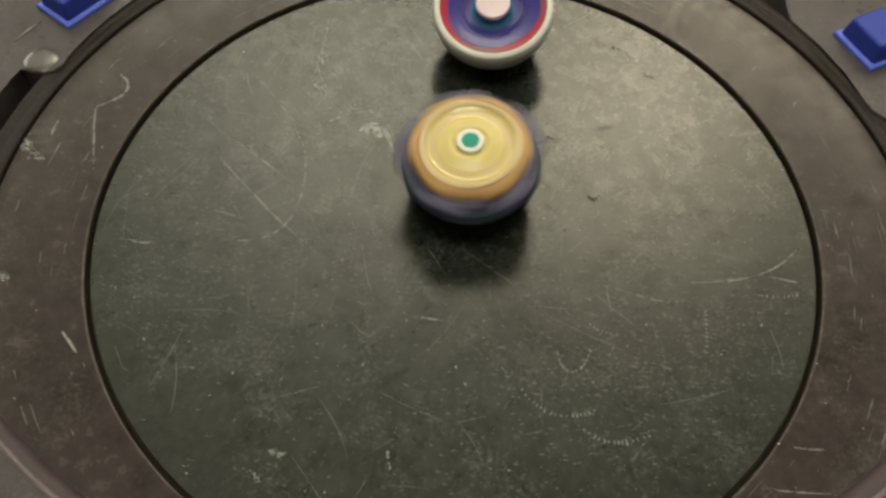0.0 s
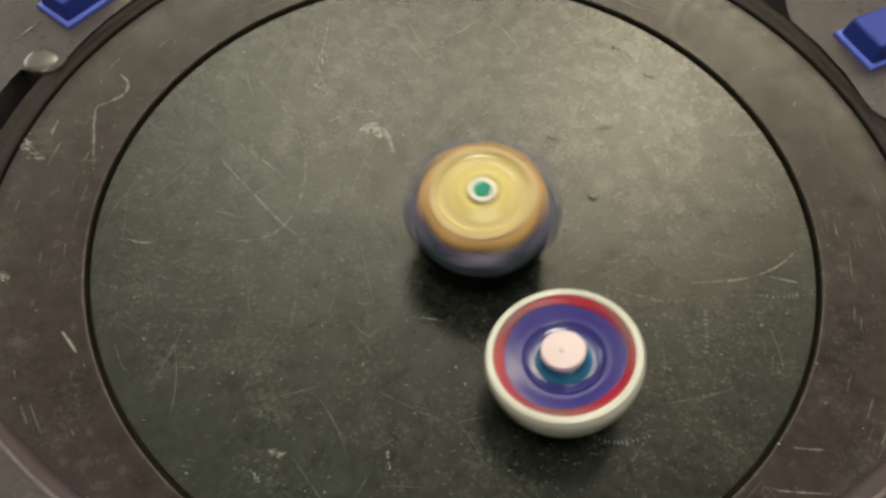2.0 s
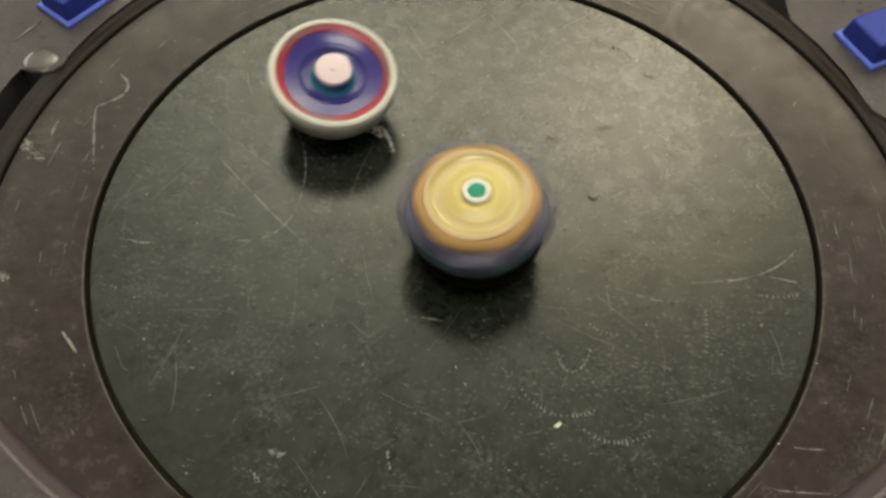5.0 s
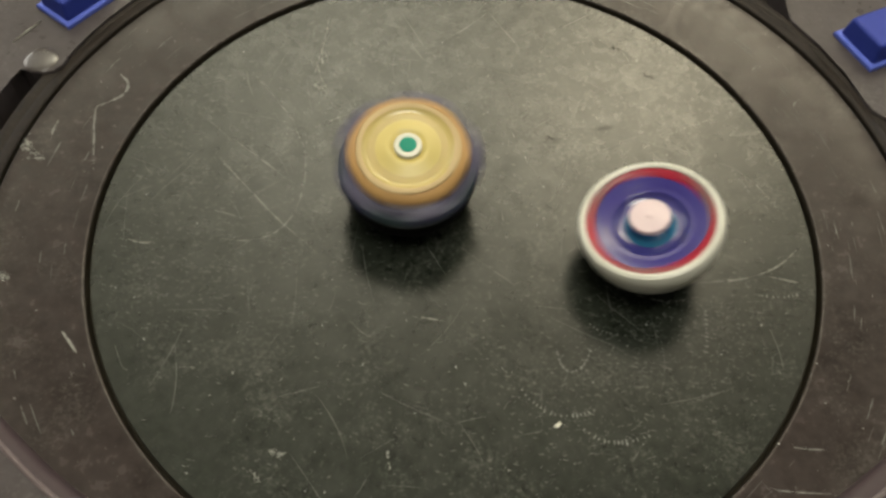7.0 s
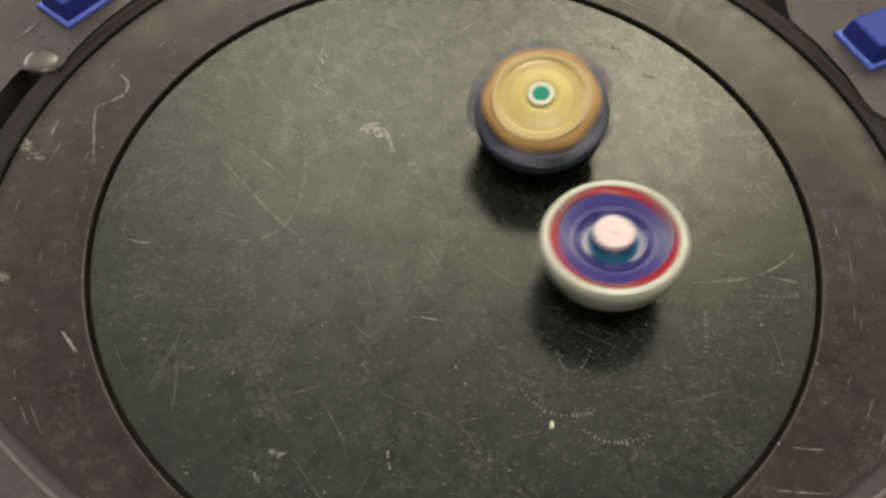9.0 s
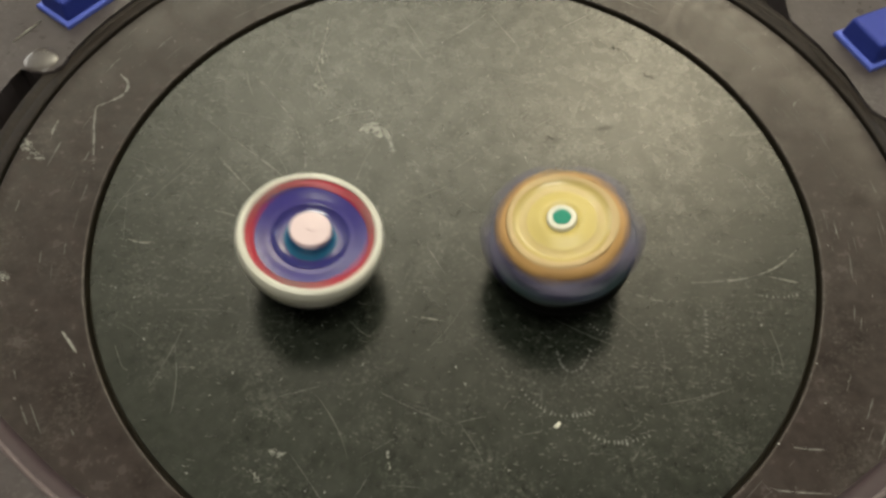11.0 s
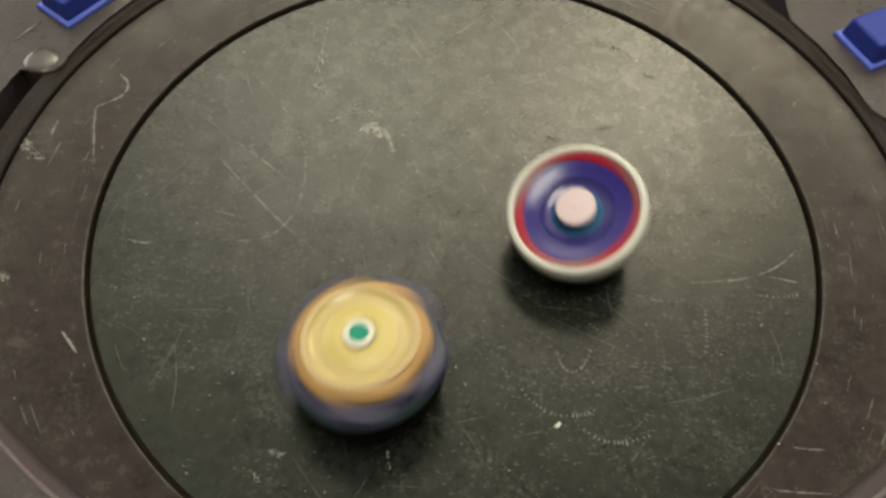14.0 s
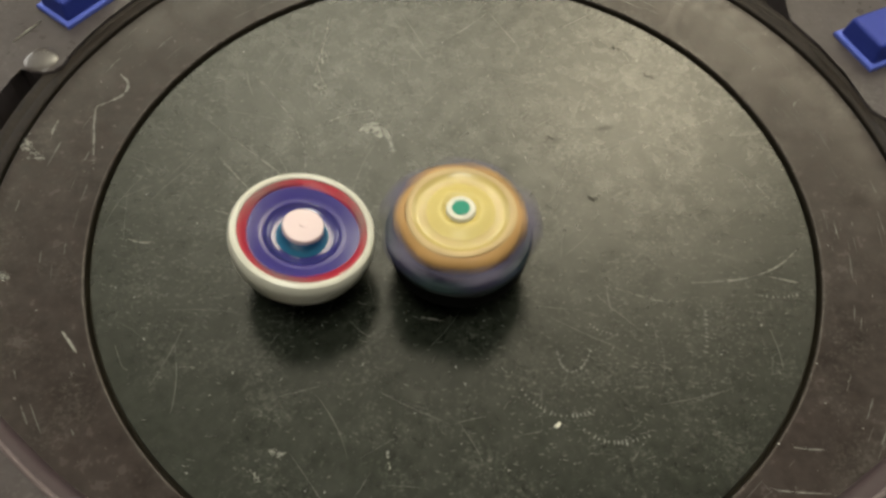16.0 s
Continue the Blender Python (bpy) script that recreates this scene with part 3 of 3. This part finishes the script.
def make_gold_top():
    top = tagged(new("spinning_top"), "spinning gold top with orange edge and green centre", "spinning top", "battling tops")
    top.scale = (0.945, 0.945, 0.96)
    part("tip", lathe([(0.01, 0), (1.8, 0.15), (3.0, 0.9), (3.8, 3.2), (6.0, 6.2), (12, 7.4), (19.0, 8.4), (22.6, 9.2), (23.8, 10.6), (24.3, 13.0), (24.3, 17.4), (23.4, 18.4), (0.01, 18.4)], 48),
         M_DRIVER, top, "black driver tip")
    part("disc", lathe([(12, 18.42), (23.6, 18.44), (24.8, 18.9), (25.3, 20.0), (25.2, 21.6), (24.2, 22.8), (12, 22.8)], 96, lobes=6, swell=0.35, band=(24.6, 26)), M_STEEL, top, "grey teal metal disc")
    part("waist", lathe([(10, 22.82), (21.8, 22.82), (21.8, 25.7), (10, 25.7)], 96), M_DRIVER, top, "black waist")
    teeth("blade", 5, 58, blade_bm(58, 22.2, 28.0, 23.8, 28.8), 0, M_PURPLE, top, "dark purple blade")
    part("edge_ring", lathe([(18, 25.8), (21.0, 26.4), (21.6, 29.2), (21.4, 30.6), (20.6, 31.7), (18.6, 32.6), (17.6, 30)], 96, lobes=6, swell=1.1, band=(20.4, 25)), M_ORANGE, top, "orange edge ring")
    part("border", lathe([(16.0, 31), (18.5, 31.4), (18.5, 32.7), (18.1, 33.0), (17.0, 33.05), (16.2, 32.75)], 96, lobes=3, swell=0.35, band=(17, 19)), M_PEACH, top, "peach coloured border")
    part("face_rim", lathe([(11.0, 30), (16.3, 30), (16.3, 32.85), (15.7, 32.5), (15.0, 32.15), (14.0, 32.05), (12.5, 32.15), (11.0, 32.35)], 96), M_TAN, top, "tan gold outer face")
    part("face", lathe([(4, 30), (11.6, 30), (11.6, 32.36), (10.0, 32.7), (8.6, 33.2), (7.2, 33.6), (6.4, 33.5), (5.6, 32.9), (4, 32.7)], 96, lobes=5, swell=0.5, band=(7, 10.5)), M_GOLD,
         top, "gold dished face")
    teeth("spoke", 6, 16, [(11.2, 32.0), (11.4, 32.45), (13.8, 32.3), (14.2, 31.9)], 5, M_PEACH, top, "raised spoke")
    part("hub", lathe([(2.9, 32), (5.0, 32), (5.0, 33.8), (4.7, 34.3), (4.0, 34.45), (3.4, 34.4), (2.9, 34.3)], 64), M_HUB, top, "white hub ring")
    part("centre", lathe([(0.01, 33), (3.35, 33), (3.35, 34.35), (3.0, 34.55), (0.01, 34.6)], 6), M_GREEN, top, "green hexagonal centre", smooth=False)
    return top


blue_top = make_blue_top()
gold_top = make_gold_top()
chip = bmesh.new()
bmesh.ops.create_icosphere(chip, subdivisions=2, radius=0.0010)
for v in chip.verts:
    v.co = Vector((v.co.x * 1.4, v.co.y * 0.65, v.co.z * 0.45)) * (1 + 0.35 * noise.noise(v.co * 1400))
chip = tagged(part("paint_chip", chip, M_HUB), "small white plastic chip lying on the floor", "chip")


def stand(x, y, lx, ly, turn):
    """The pose of a top whose tip touches the dish at x, y and that leans by lx, ly degrees."""
    n = Vector((math.tan(radians(lx)), math.tan(radians(ly)), 1)).normalized()
    tilt = Vector((0, 0, 1)).rotation_difference(n).to_matrix().to_4x4()
    return Matrix.Translation((x / 1000, y / 1000, height(x, y) / 1000 + 0.0001)) @ tilt @ pose(0, 0, 0, 0, 0, turn)


def glide(a, b, c, j):
    """The speed of value j at row b, held back where the path bounces."""
    u, v = (b[j] - a[j]) / max(b[0] - a[0], 1e-6), (c[j] - b[j]) / max(c[0] - b[0], 1e-6)
    m = (u + v) / 2
    most = 2.0 * min(abs(u), abs(v)) + 12.0
    return max(-most, min(most, m))


TRAILS = []


def whirl(rows, spin=-80.0):
    """Rows of seconds, tip x, y and lean, turned into a pose for every thirtieth of a second, the top turning by spin each time."""
    out = []
    k = 0
    for f in range(int(16 * FPS) + 1):
        t = f / FPS
        while k < len(rows) - 2 and t > rows[k + 1][0]:
            k += 1
        a, b = rows[k], rows[k + 1]
        p, d = rows[max(k - 1, 0)], rows[min(k + 2, len(rows) - 1)]
        h = b[0] - a[0]
        u = min(max((t - a[0]) / h, 0), 1)
        vals = []
        for j in range(1, 5):
            ma, mb = glide(p, a, b, j) * h, glide(a, b, d, j) * h
            vals.append((2 * u ** 3 - 3 * u * u + 1) * a[j] + (u ** 3 - 2 * u * u + u) * ma + (3 * u * u - 2 * u ** 3) * b[j] + (u ** 3 - u * u) * mb)
        out.append((t, stand(*vals, f * spin)))
    TRAILS.append(out)
    return out


def motions():
    ride = Matrix.Translation((0.0075, 0, 0.0042))
    spots = [(2.5, 30.5, -72.0, 150), (2.6, 33.7, -73.8, 215), (8.5, 33.7, -73.8, 215), (8.7, 31.8, -73.8, 260), (9.2, 32.1, -73.8, 260), (11.3, 33.7, -73.8, 220), (16.0, 33.7, -73.8, 220)]
    # seconds, the tip's x and y in millimetres, its lean along x and y in degrees
    walk(gold_top, whirl([
        (0, 6.4, 15.1, -2.5, -6.2), (0.1, 14.7, 9.8, -4.0, -5.8), (0.2, 19.6, 1.0, -4.9, -4.9), (0.3, 19.4, -10.8, -4.9, -3.4),
        (0.4, 12.2, -20.4, -3.6, -2.2), (0.5, 1.3, -24.5, -1.6, -2.1), (0.6, -9.6, -24.2, 0.4, -1.4), (0.7, -17.0, -17.3, 1.7, -2.0),
        (0.8, -17.5, -8.9, 1.8, -2.8), (0.9, -12.2, -1.0, 0.8, -3.6), (1, -2.6, 1.8, -1.0, -3.4), (1.1, 7.4, -1.0, -2.8, -4.0),
        (1.2, 13.9, -9.0, -4.0, -3.7), (1.3, 13.8, -18.1, -3.9, -3.1), (1.4, 8.3, -26.1, -2.9, -2.8), (1.5, -0.7, -29.5, -1.2, -3.3),
        (1.6, -9.4, -28.4, 0.4, -2.8), (1.7, -14.5, -20.6, 1.4, -3.5), (1.8, -11.8, -10.2, 0.9, -4.7), (1.9, -0.7, -5.2, -1.1, -4.9),
        (2, 10.8, -6.1, -3.2, -4.0), (2.1, 18.5, -15.0, -4.6, -2.2), (2.2, 18.4, -23.7, -4.6, -0.5), (2.3, 12.2, -24.1, -3.5, -0.3),
        (2.4, 8.2, -20.5, -2.8, -0.9), (2.5, 5.0, -16.4, -2.2, -1.5), (2.6, 5.0, -10.7, -2.2, -3.0), (2.7, 8.9, -6.1, -2.9, -4.3),
        (2.8, 17.0, -3.5, -4.3, -5.2), (2.9, 21.8, -9.0, -5.1, -4.7), (3, 19.8, -15.2, -4.7, -4.0), (3.1, 11.3, -18.4, -3.2, -2.9),
        (3.2, 3.4, -16.2, -1.8, -2.7), (3.3, 0.1, -9.7, -1.2, -3.3), (3.4, 2.4, -1.9, -1.7, -4.2), (3.5, 8.4, 1.3, -2.8, -4.2),
        (3.6, 15.5, -0.7, -4.1, -3.9), (3.7, 17.9, -6.6, -4.6, -3.0), (3.8, 15.4, -14.6, -4.2, -1.6), (3.9, 7.5, -17.8, -2.8, -1.1),
        (4, -1.2, -16.2, -1.2, -1.5), (4.1, 5.1, -11.0, -2.4, -2.4), (4.2, 10.3, -10.6, -3.3, -2.4), (4.3, 10.3, -17.9, -3.3, -1.0),
        (4.4, 4.5, -21.7, -2.3, -0.3), (4.5, -2.4, -21.0, -1.0, -0.3), (4.6, -7.2, -16.2, -0.1, -1.1), (4.7, -7.5, -9.6, -0.1, -2.3),
        (4.8, -3.1, -4.6, -0.9, -3.2), (4.9, 3.6, -3.7, -2.1, -3.3), (5, 8.9, -7.5, -3.1, -2.5), (5.1, 10.2, -13.9, -3.4, -1.3),
        (5.2, 6.9, -19.8, -2.8, -0.1), (5.3, 0.4, -22.4, -1.6, 0.4), (5.4, -6.2, -20.4, -0.4, 0.1), (5.5, -9.7, -14.7, 0.3, -0.9),
        (5.6, -8.5, -8.2, 0.0, -2.0), (5.7, -3.1, -4.2, -0.9, -2.7), (5.8, 3.6, -4.8, -2.2, -2.5), (5.9, 8.0, -9.7, -3.0, -1.5),
        (6, 7.8, -16.5, -3.0, -0.2), (6.1, 3.1, -21.6, -2.1, 0.8), (6.2, -3.8, -22.7, -0.9, 1.1), (6.3, -7.3, -20.2, -0.2, 0.7),
        (6.4, -6.8, -13.4, -0.3, -0.5), (6.5, -6.9, -8.5, -0.3, -1.4), (6.6, -2.9, -3.8, -1.3, -2.8), (6.7, 3.7, -2.8, -2.8, -3.7),
        (6.8, -15.0, 3.7, 0.3, -5.5), (6.9, -16.8, 11.5, 0.4, -7.5), (7, -15.3, 13.8, -0.2, -8.5), (7.1, -16.0, 13.1, 0.2, -8.4),
        (7.2, -16.1, 9.9, 0.5, -7.8), (7.3, -15.3, 7.8, 0.7, -7.5), (7.4, -13.6, 2.6, 0.7, -6.5), (7.5, -11.0, -3.9, 0.5, -5.4),
        (7.6, -10.0, -11.3, 0.3, -4.3), (7.7, -10.5, -18.0, 0.4, -3.4), (7.8, -10.3, -22.5, 0.4, -2.9), (7.9, -10.9, -27.1, 0.5, -2.3),
        (8, -14.2, -23.6, 1.1, -3.3), (8.1, -15.4, -15.8, 1.3, -4.4), (8.2, -14.2, -7.9, 1.1, -5.6), (8.3, -10.4, -0.9, 0.5, -6.6),
        (8.4, -5.0, 8.6, -0.5, -8.0), (8.5, -3.7, 20.3, -0.7, -9.9), (8.6, -7.3, 51.5, 0.0, -15.1), (8.7, 4.9, 59.2, -2.1, -16.2),
        (8.8, 15.7, 58.3, -4.0, -15.9), (8.9, 25.3, 51.2, -5.6, -14.4), (9, 32.9, 40.5, -6.9, -12.4), (9.1, 29.1, 63.5, -6.2, -16.2),
        (9.2, 29.2, 67.2, -6.3, -16.7), (9.5, 5.7, 57.2, -2.0, -14.9), (9.9, -10.8, 21.1, 1.1, -8.4), (10.3, 8.0, -21.6, -2.4, -0.4),
        (10.7, 29.7, -30.2, -6.3, 1.3), (11, 38.0, -17.7, -7.8, -0.8), (11.3, 28.9, -4.2, -6.2, -3.2), (11.4, 28.2, -12.6, -4.0, 1.6),
        (11.5, 74.4, -3.8, -10.4, 3.3), (11.6, 85.0, -11.8, -12.8, 3.7), (11.7, 85.9, -18.8, -13.6, 3.9), (11.8, 85.5, -23.9, -14.1, 3.7),
        (11.9, 80.4, -29.0, -13.8, 3.5), (12, 72.8, -31.3, -13.1, 2.8), (12.1, 62.3, -31.9, -11.7, 1.9), (12.2, 51.1, -31.7, -10.3, 0.8),
        (12.3, 46.1, -32.1, -9.9, -0.1), (12.4, 54.8, -45.6, -12.0, 1.4), (12.5, 44.8, -48.5, -10.8, 0.9), (12.6, 35.1, -47.5, -8.8, -0.2),
        (12.7, 26.1, -44.6, -6.8, -1.7), (12.8, 17.0, -41.8, -4.9, -3.2), (12.9, 7.7, -36.2, -2.9, -5.1), (13, -0.0, -31.6, -1.2, -6.9),
        (13.1, -7.2, -26.9, -0.3, -7.4), (13.2, -7.5, -80.6, -0.6, 2.8), (13.3, -16.0, -95.9, 0.6, 5.9), (13.4, -25.0, -97.1, 1.8, 6.5),
        (13.5, -31.6, -95.3, 2.7, 6.5), (13.6, -33.8, -91.7, 1.7, 6.5), (13.7, -34.8, -86.4, 0.5, 6.2), (13.8, -32.6, -80.0, -1.2, 5.7),
        (13.9, -27.7, -71.8, -3.5, 4.8), (14, -22.7, -62.8, -5.7, 3.8), (14.1, -16.4, -52.2, -6.5, 2.0), (14.2, -10.6, -40.7, -7.2, 0.1),
        (14.3, -6.9, -27.9, -7.5, -2.1), (14.4, -3.1, -13.5, -7.8, -4.6), (14.5, -0.5, -0.9, -7.9, -6.7), (14.6, 2.5, 12.5, -7.4, -9.3),
        (14.7, 3.3, 23.6, -6.5, -11.5), (14.8, 4.1, 34.0, -5.5, -13.5), (14.9, 3.3, 42.4, -4.3, -15.1), (15, 0.7, 48.2, -2.7, -16.3),
        (15.1, 0.6, 50.1, -2.5, -15.8), (15.2, -1.1, 50.2, -2.0, -15.0), (15.3, -2.5, 48.7, -1.5, -13.9), (15.4, -3.8, 43.4, -1.0, -12.2),
        (15.5, -5.8, 35.6, -0.4, -9.9), (15.6, -5.8, 25.9, -0.1, -7.9), (15.7, -5.7, 14.6, 0.2, -5.5), (15.8, -3.1, 4.3, 0.1, -3.3),
        (15.9, -1.1, -6.7, 0.1, -0.9), (16, 2.4, -16.7, -0.2, 1.3),
    ]))
    walk(blue_top, whirl([
        (0.0, 14.9, 92.2, -3.9, -17.1), (0.1, 12.8, 83.5, -3.4, -16.6), (0.2, 19.3, 66.3, -4.5, -14.7), (0.3, 31.5, 53.8, -6.6, -13.6),
        (0.4, 44.3, 44.2, -8.8, -13.0), (0.5, 57.5, 41.2, -11.0, -13.5), (0.6, 70.3, 37.0, -14.4, -11.6), (0.7, 77.6, 35.5, -16.7, -10.2),
        (0.8, 80.5, 32.8, -18.3, -8.6), (0.9, 82.5, 29.0, -19.7, -6.7), (1.0, 83.6, 26.4, -20.9, -5.1), (1.1, 82.9, 19.7, -20.8, -3.9),
        (1.2, 79.5, 12.1, -20.2, -2.5), (1.3, 75.3, 3.6, -19.5, -1.0), (1.4, 68.5, -7.8, -18.4, 1.1), (1.5, 61.2, -18.8, -17.1, 3.1),
        (1.6, 54.3, -31.7, -15.3, 4.3), (1.7, 48.6, -42.1, -13.6, 5.1), (1.8, 44.6, -52.1, -12.2, 5.8), (1.9, 40.1, -60.0, -10.7, 6.1),
        (2.0, 37.1, -63.4, -9.5, 5.6), (2.1, 34.7, -69.9, -8.8, 6.4), (2.2, 30.2, -72.2, -7.7, 6.5), (2.3, 22.1, -80.6, -5.9, 7.6),
        (2.4, 14.3, -85.2, -4.2, 8.0), (2.5, 7.8, -84.9, -2.7, 7.6), (2.6, 3.7, -84.6, -1.7, 9.0), (2.7, -4.9, -80.4, 0.1, 9.7),
        (2.8, -15.7, -76.2, 2.3, 10.4), (2.9, -27.4, -71.8, 4.7, 11.1), (3.0, -35.0, -67.4, 6.3, 11.8), (3.1, -40.3, -65.0, 7.1, 11.2),
        (3.2, -42.8, -60.9, 7.4, 10.3), (3.3, -44.0, -56.0, 7.4, 9.3), (3.4, -46.2, -49.2, 7.6, 7.9), (3.5, -47.4, -38.7, 7.7, 5.9),
        (3.6, -49.1, -29.8, 8.2, 4.6), (3.7, -52.1, -18.8, 8.9, 2.9), (3.8, -56.6, -8.3, 9.8, 1.3), (3.9, -59.8, -2.5, 10.6, 0.5),
        (4.0, -58.2, 0.7, 10.5, 0.3), (4.1, -61.3, 2.5, 11.0, -0.2), (4.2, -58.8, 3.4, 10.5, -0.5), (4.6, -62.1, 23.2, 10.8, -4.6),
        (5.0, -47.7, 52.1, 8.1, -10.3), (5.4, -1.9, 74.7, -0.5, -14.8), (5.8, 41.9, 64.1, -8.7, -13.4), (6.1, 54.4, 33.7, -11.0, -8.4),
        (6.3, 50.6, 14.9, -10.5, -5.3), (6.4, 48.4, 5.4, -10.1, -3.7), (6.5, 54.6, 0.6, -11.3, -2.9), (6.6, 54.8, -8.5, -11.5, -1.2),
        (6.7, 55.4, -12.4, -11.7, -0.5), (6.8, 73.8, -17.5, -15.1, 0.4), (6.9, 76.5, -15.4, -15.7, 0.0), (7.0, 69.5, -12.1, -14.6, -0.6),
        (7.1, 55.2, -16.0, -11.9, -0.3), (7.2, 40.3, -25.8, -9.0, 1.0), (7.3, 29.6, -39.6, -6.9, 3.0), (7.4, 25.4, -52.4, -5.8, 4.9),
        (7.5, 24.8, -64.9, -5.5, 6.7), (7.6, 26.0, -72.6, -5.5, 8.6), (7.7, 27.2, -74.4, -5.5, 9.5), (7.8, 26.4, -73.1, -5.2, 9.8),
        (7.9, 22.9, -69.6, -4.3, 9.7), (8.0, 20.0, -69.2, -3.6, 10.2), (8.1, 16.6, -66.5, -2.0, 8.9), (8.2, 14.1, -59.7, -0.6, 6.7),
        (8.3, 12.2, -50.1, 0.7, 4.1), (8.4, 15.4, -47.9, 1.0, 2.8), (8.5, 23.5, -58.8, 0.5, 3.9), (8.6, 48.7, -86.4, -4.2, 10.1),
        (8.7, 66.1, -79.1, -7.4, 10.1), (8.8, 73.8, -58.3, -8.9, 7.6), (8.9, 69.2, -36.9, -8.1, 5.0), (9.0, 53.2, -20.6, -5.2, 3.3),
        (9.1, 48.6, -55.2, -6.9, 7.4), (9.2, 46.3, -73.3, -9.0, 8.6), (9.5, 24.9, -83.8, -5.3, 10.4), (9.9, -18.2, -76.3, 2.3, 9.0),
        (10.3, -65.0, -43.7, 10.5, 3.0), (10.7, -73.2, -8.6, 11.7, -3.5), (11.0, -47.8, -21.1, 7.0, -1.2), (11.3, -30.9, -36.1, 3.7, 1.5),
        (11.4, -25.4, -27.0, 2.3, 3.8), (11.5, -77.1, -28.3, 11.3, 8.0), (11.6, -86.4, -34.3, 12.5, 7.3), (11.7, -81.2, -44.0, 11.2, 7.2),
        (11.8, -68.8, -49.5, 8.6, 6.3), (11.9, -48.9, -46.1, 4.6, 3.8), (12.0, -30.8, -37.3, 0.9, 0.3), (12.1, -16.9, -23.3, -0.7, -1.5),
        (12.2, -6.1, -9.7, -1.8, -3.3), (12.3, -4.1, 13.7, -1.3, -6.8), (12.4, -32.7, 58.1, 4.9, -14.0), (12.5, -44.3, 72.1, 7.9, -15.7),
        (12.6, -52.1, 71.2, 8.8, -16.6), (12.7, -55.2, 69.0, 8.9, -17.2), (12.8, -54.1, 60.9, 8.3, -16.9), (12.9, -45.7, 51.0, 6.3, -16.2),
        (13.0, -32.6, 36.7, 3.5, -14.8), (13.1, -17.2, 25.1, 0.9, -12.2), (13.2, -9.1, 92.3, -0.3, -22.8), (13.3, 5.4, 124.9, -2.8, -27.2),
        (13.4, 2.8, 96.2, -2.1, -22.4), (13.5, 4.1, 74.0, -2.0, -18.3), (13.6, 9.2, 53.4, -4.2, -16.1), (13.7, 17.7, 35.8, -6.8, -14.5),
        (13.8, 26.5, 20.3, -9.6, -13.2), (13.9, 36.6, 6.7, -12.5, -12.2), (14.0, 46.3, -3.3, -15.3, -11.8), (14.1, 53.0, -17.2, -15.6, -6.7),
        (14.2, 59.6, -27.8, -15.8, -2.0), (14.3, 66.1, -36.2, -16.1, 2.3), (14.4, 70.2, -43.5, -15.9, 6.3), (14.5, 72.4, -48.7, -15.5, 9.9),
        (14.6, 70.5, -54.9, -14.5, 10.8), (14.7, 64.9, -56.8, -13.0, 10.9), (14.8, 54.8, -59.5, -10.6, 11.2), (14.9, 42.0, -61.5, -7.8, 11.3),
        (15.0, 30.5, -61.6, -5.1, 11.1), (15.1, 18.0, -63.3, -3.4, 11.9), (15.2, 6.4, -64.0, -1.8, 12.6), (15.3, -4.3, -60.3, -0.4, 12.4),
        (15.4, -14.1, -56.2, 0.8, 12.3), (15.5, -23.2, -51.5, 1.9, 12.0), (15.6, -33.6, -47.0, 4.3, 10.5), (15.7, -41.5, -42.3, 6.2, 9.0),
        (15.8, -47.7, -36.2, 7.8, 7.2), (15.9, -51.1, -28.4, 8.9, 5.1), (16.0, -51.4, -21.9, 9.4, 3.2),
    ]))
    lain = [(t, pose(x / 1000, y / 1000, (height(x, y) + 0.5) / 1000, 0, 0, a)) for t, x, y, a in spots]
    walk(chip, [(t, m @ ride) for t, m in TRAILS[-1][:73]] + lain)


motions()
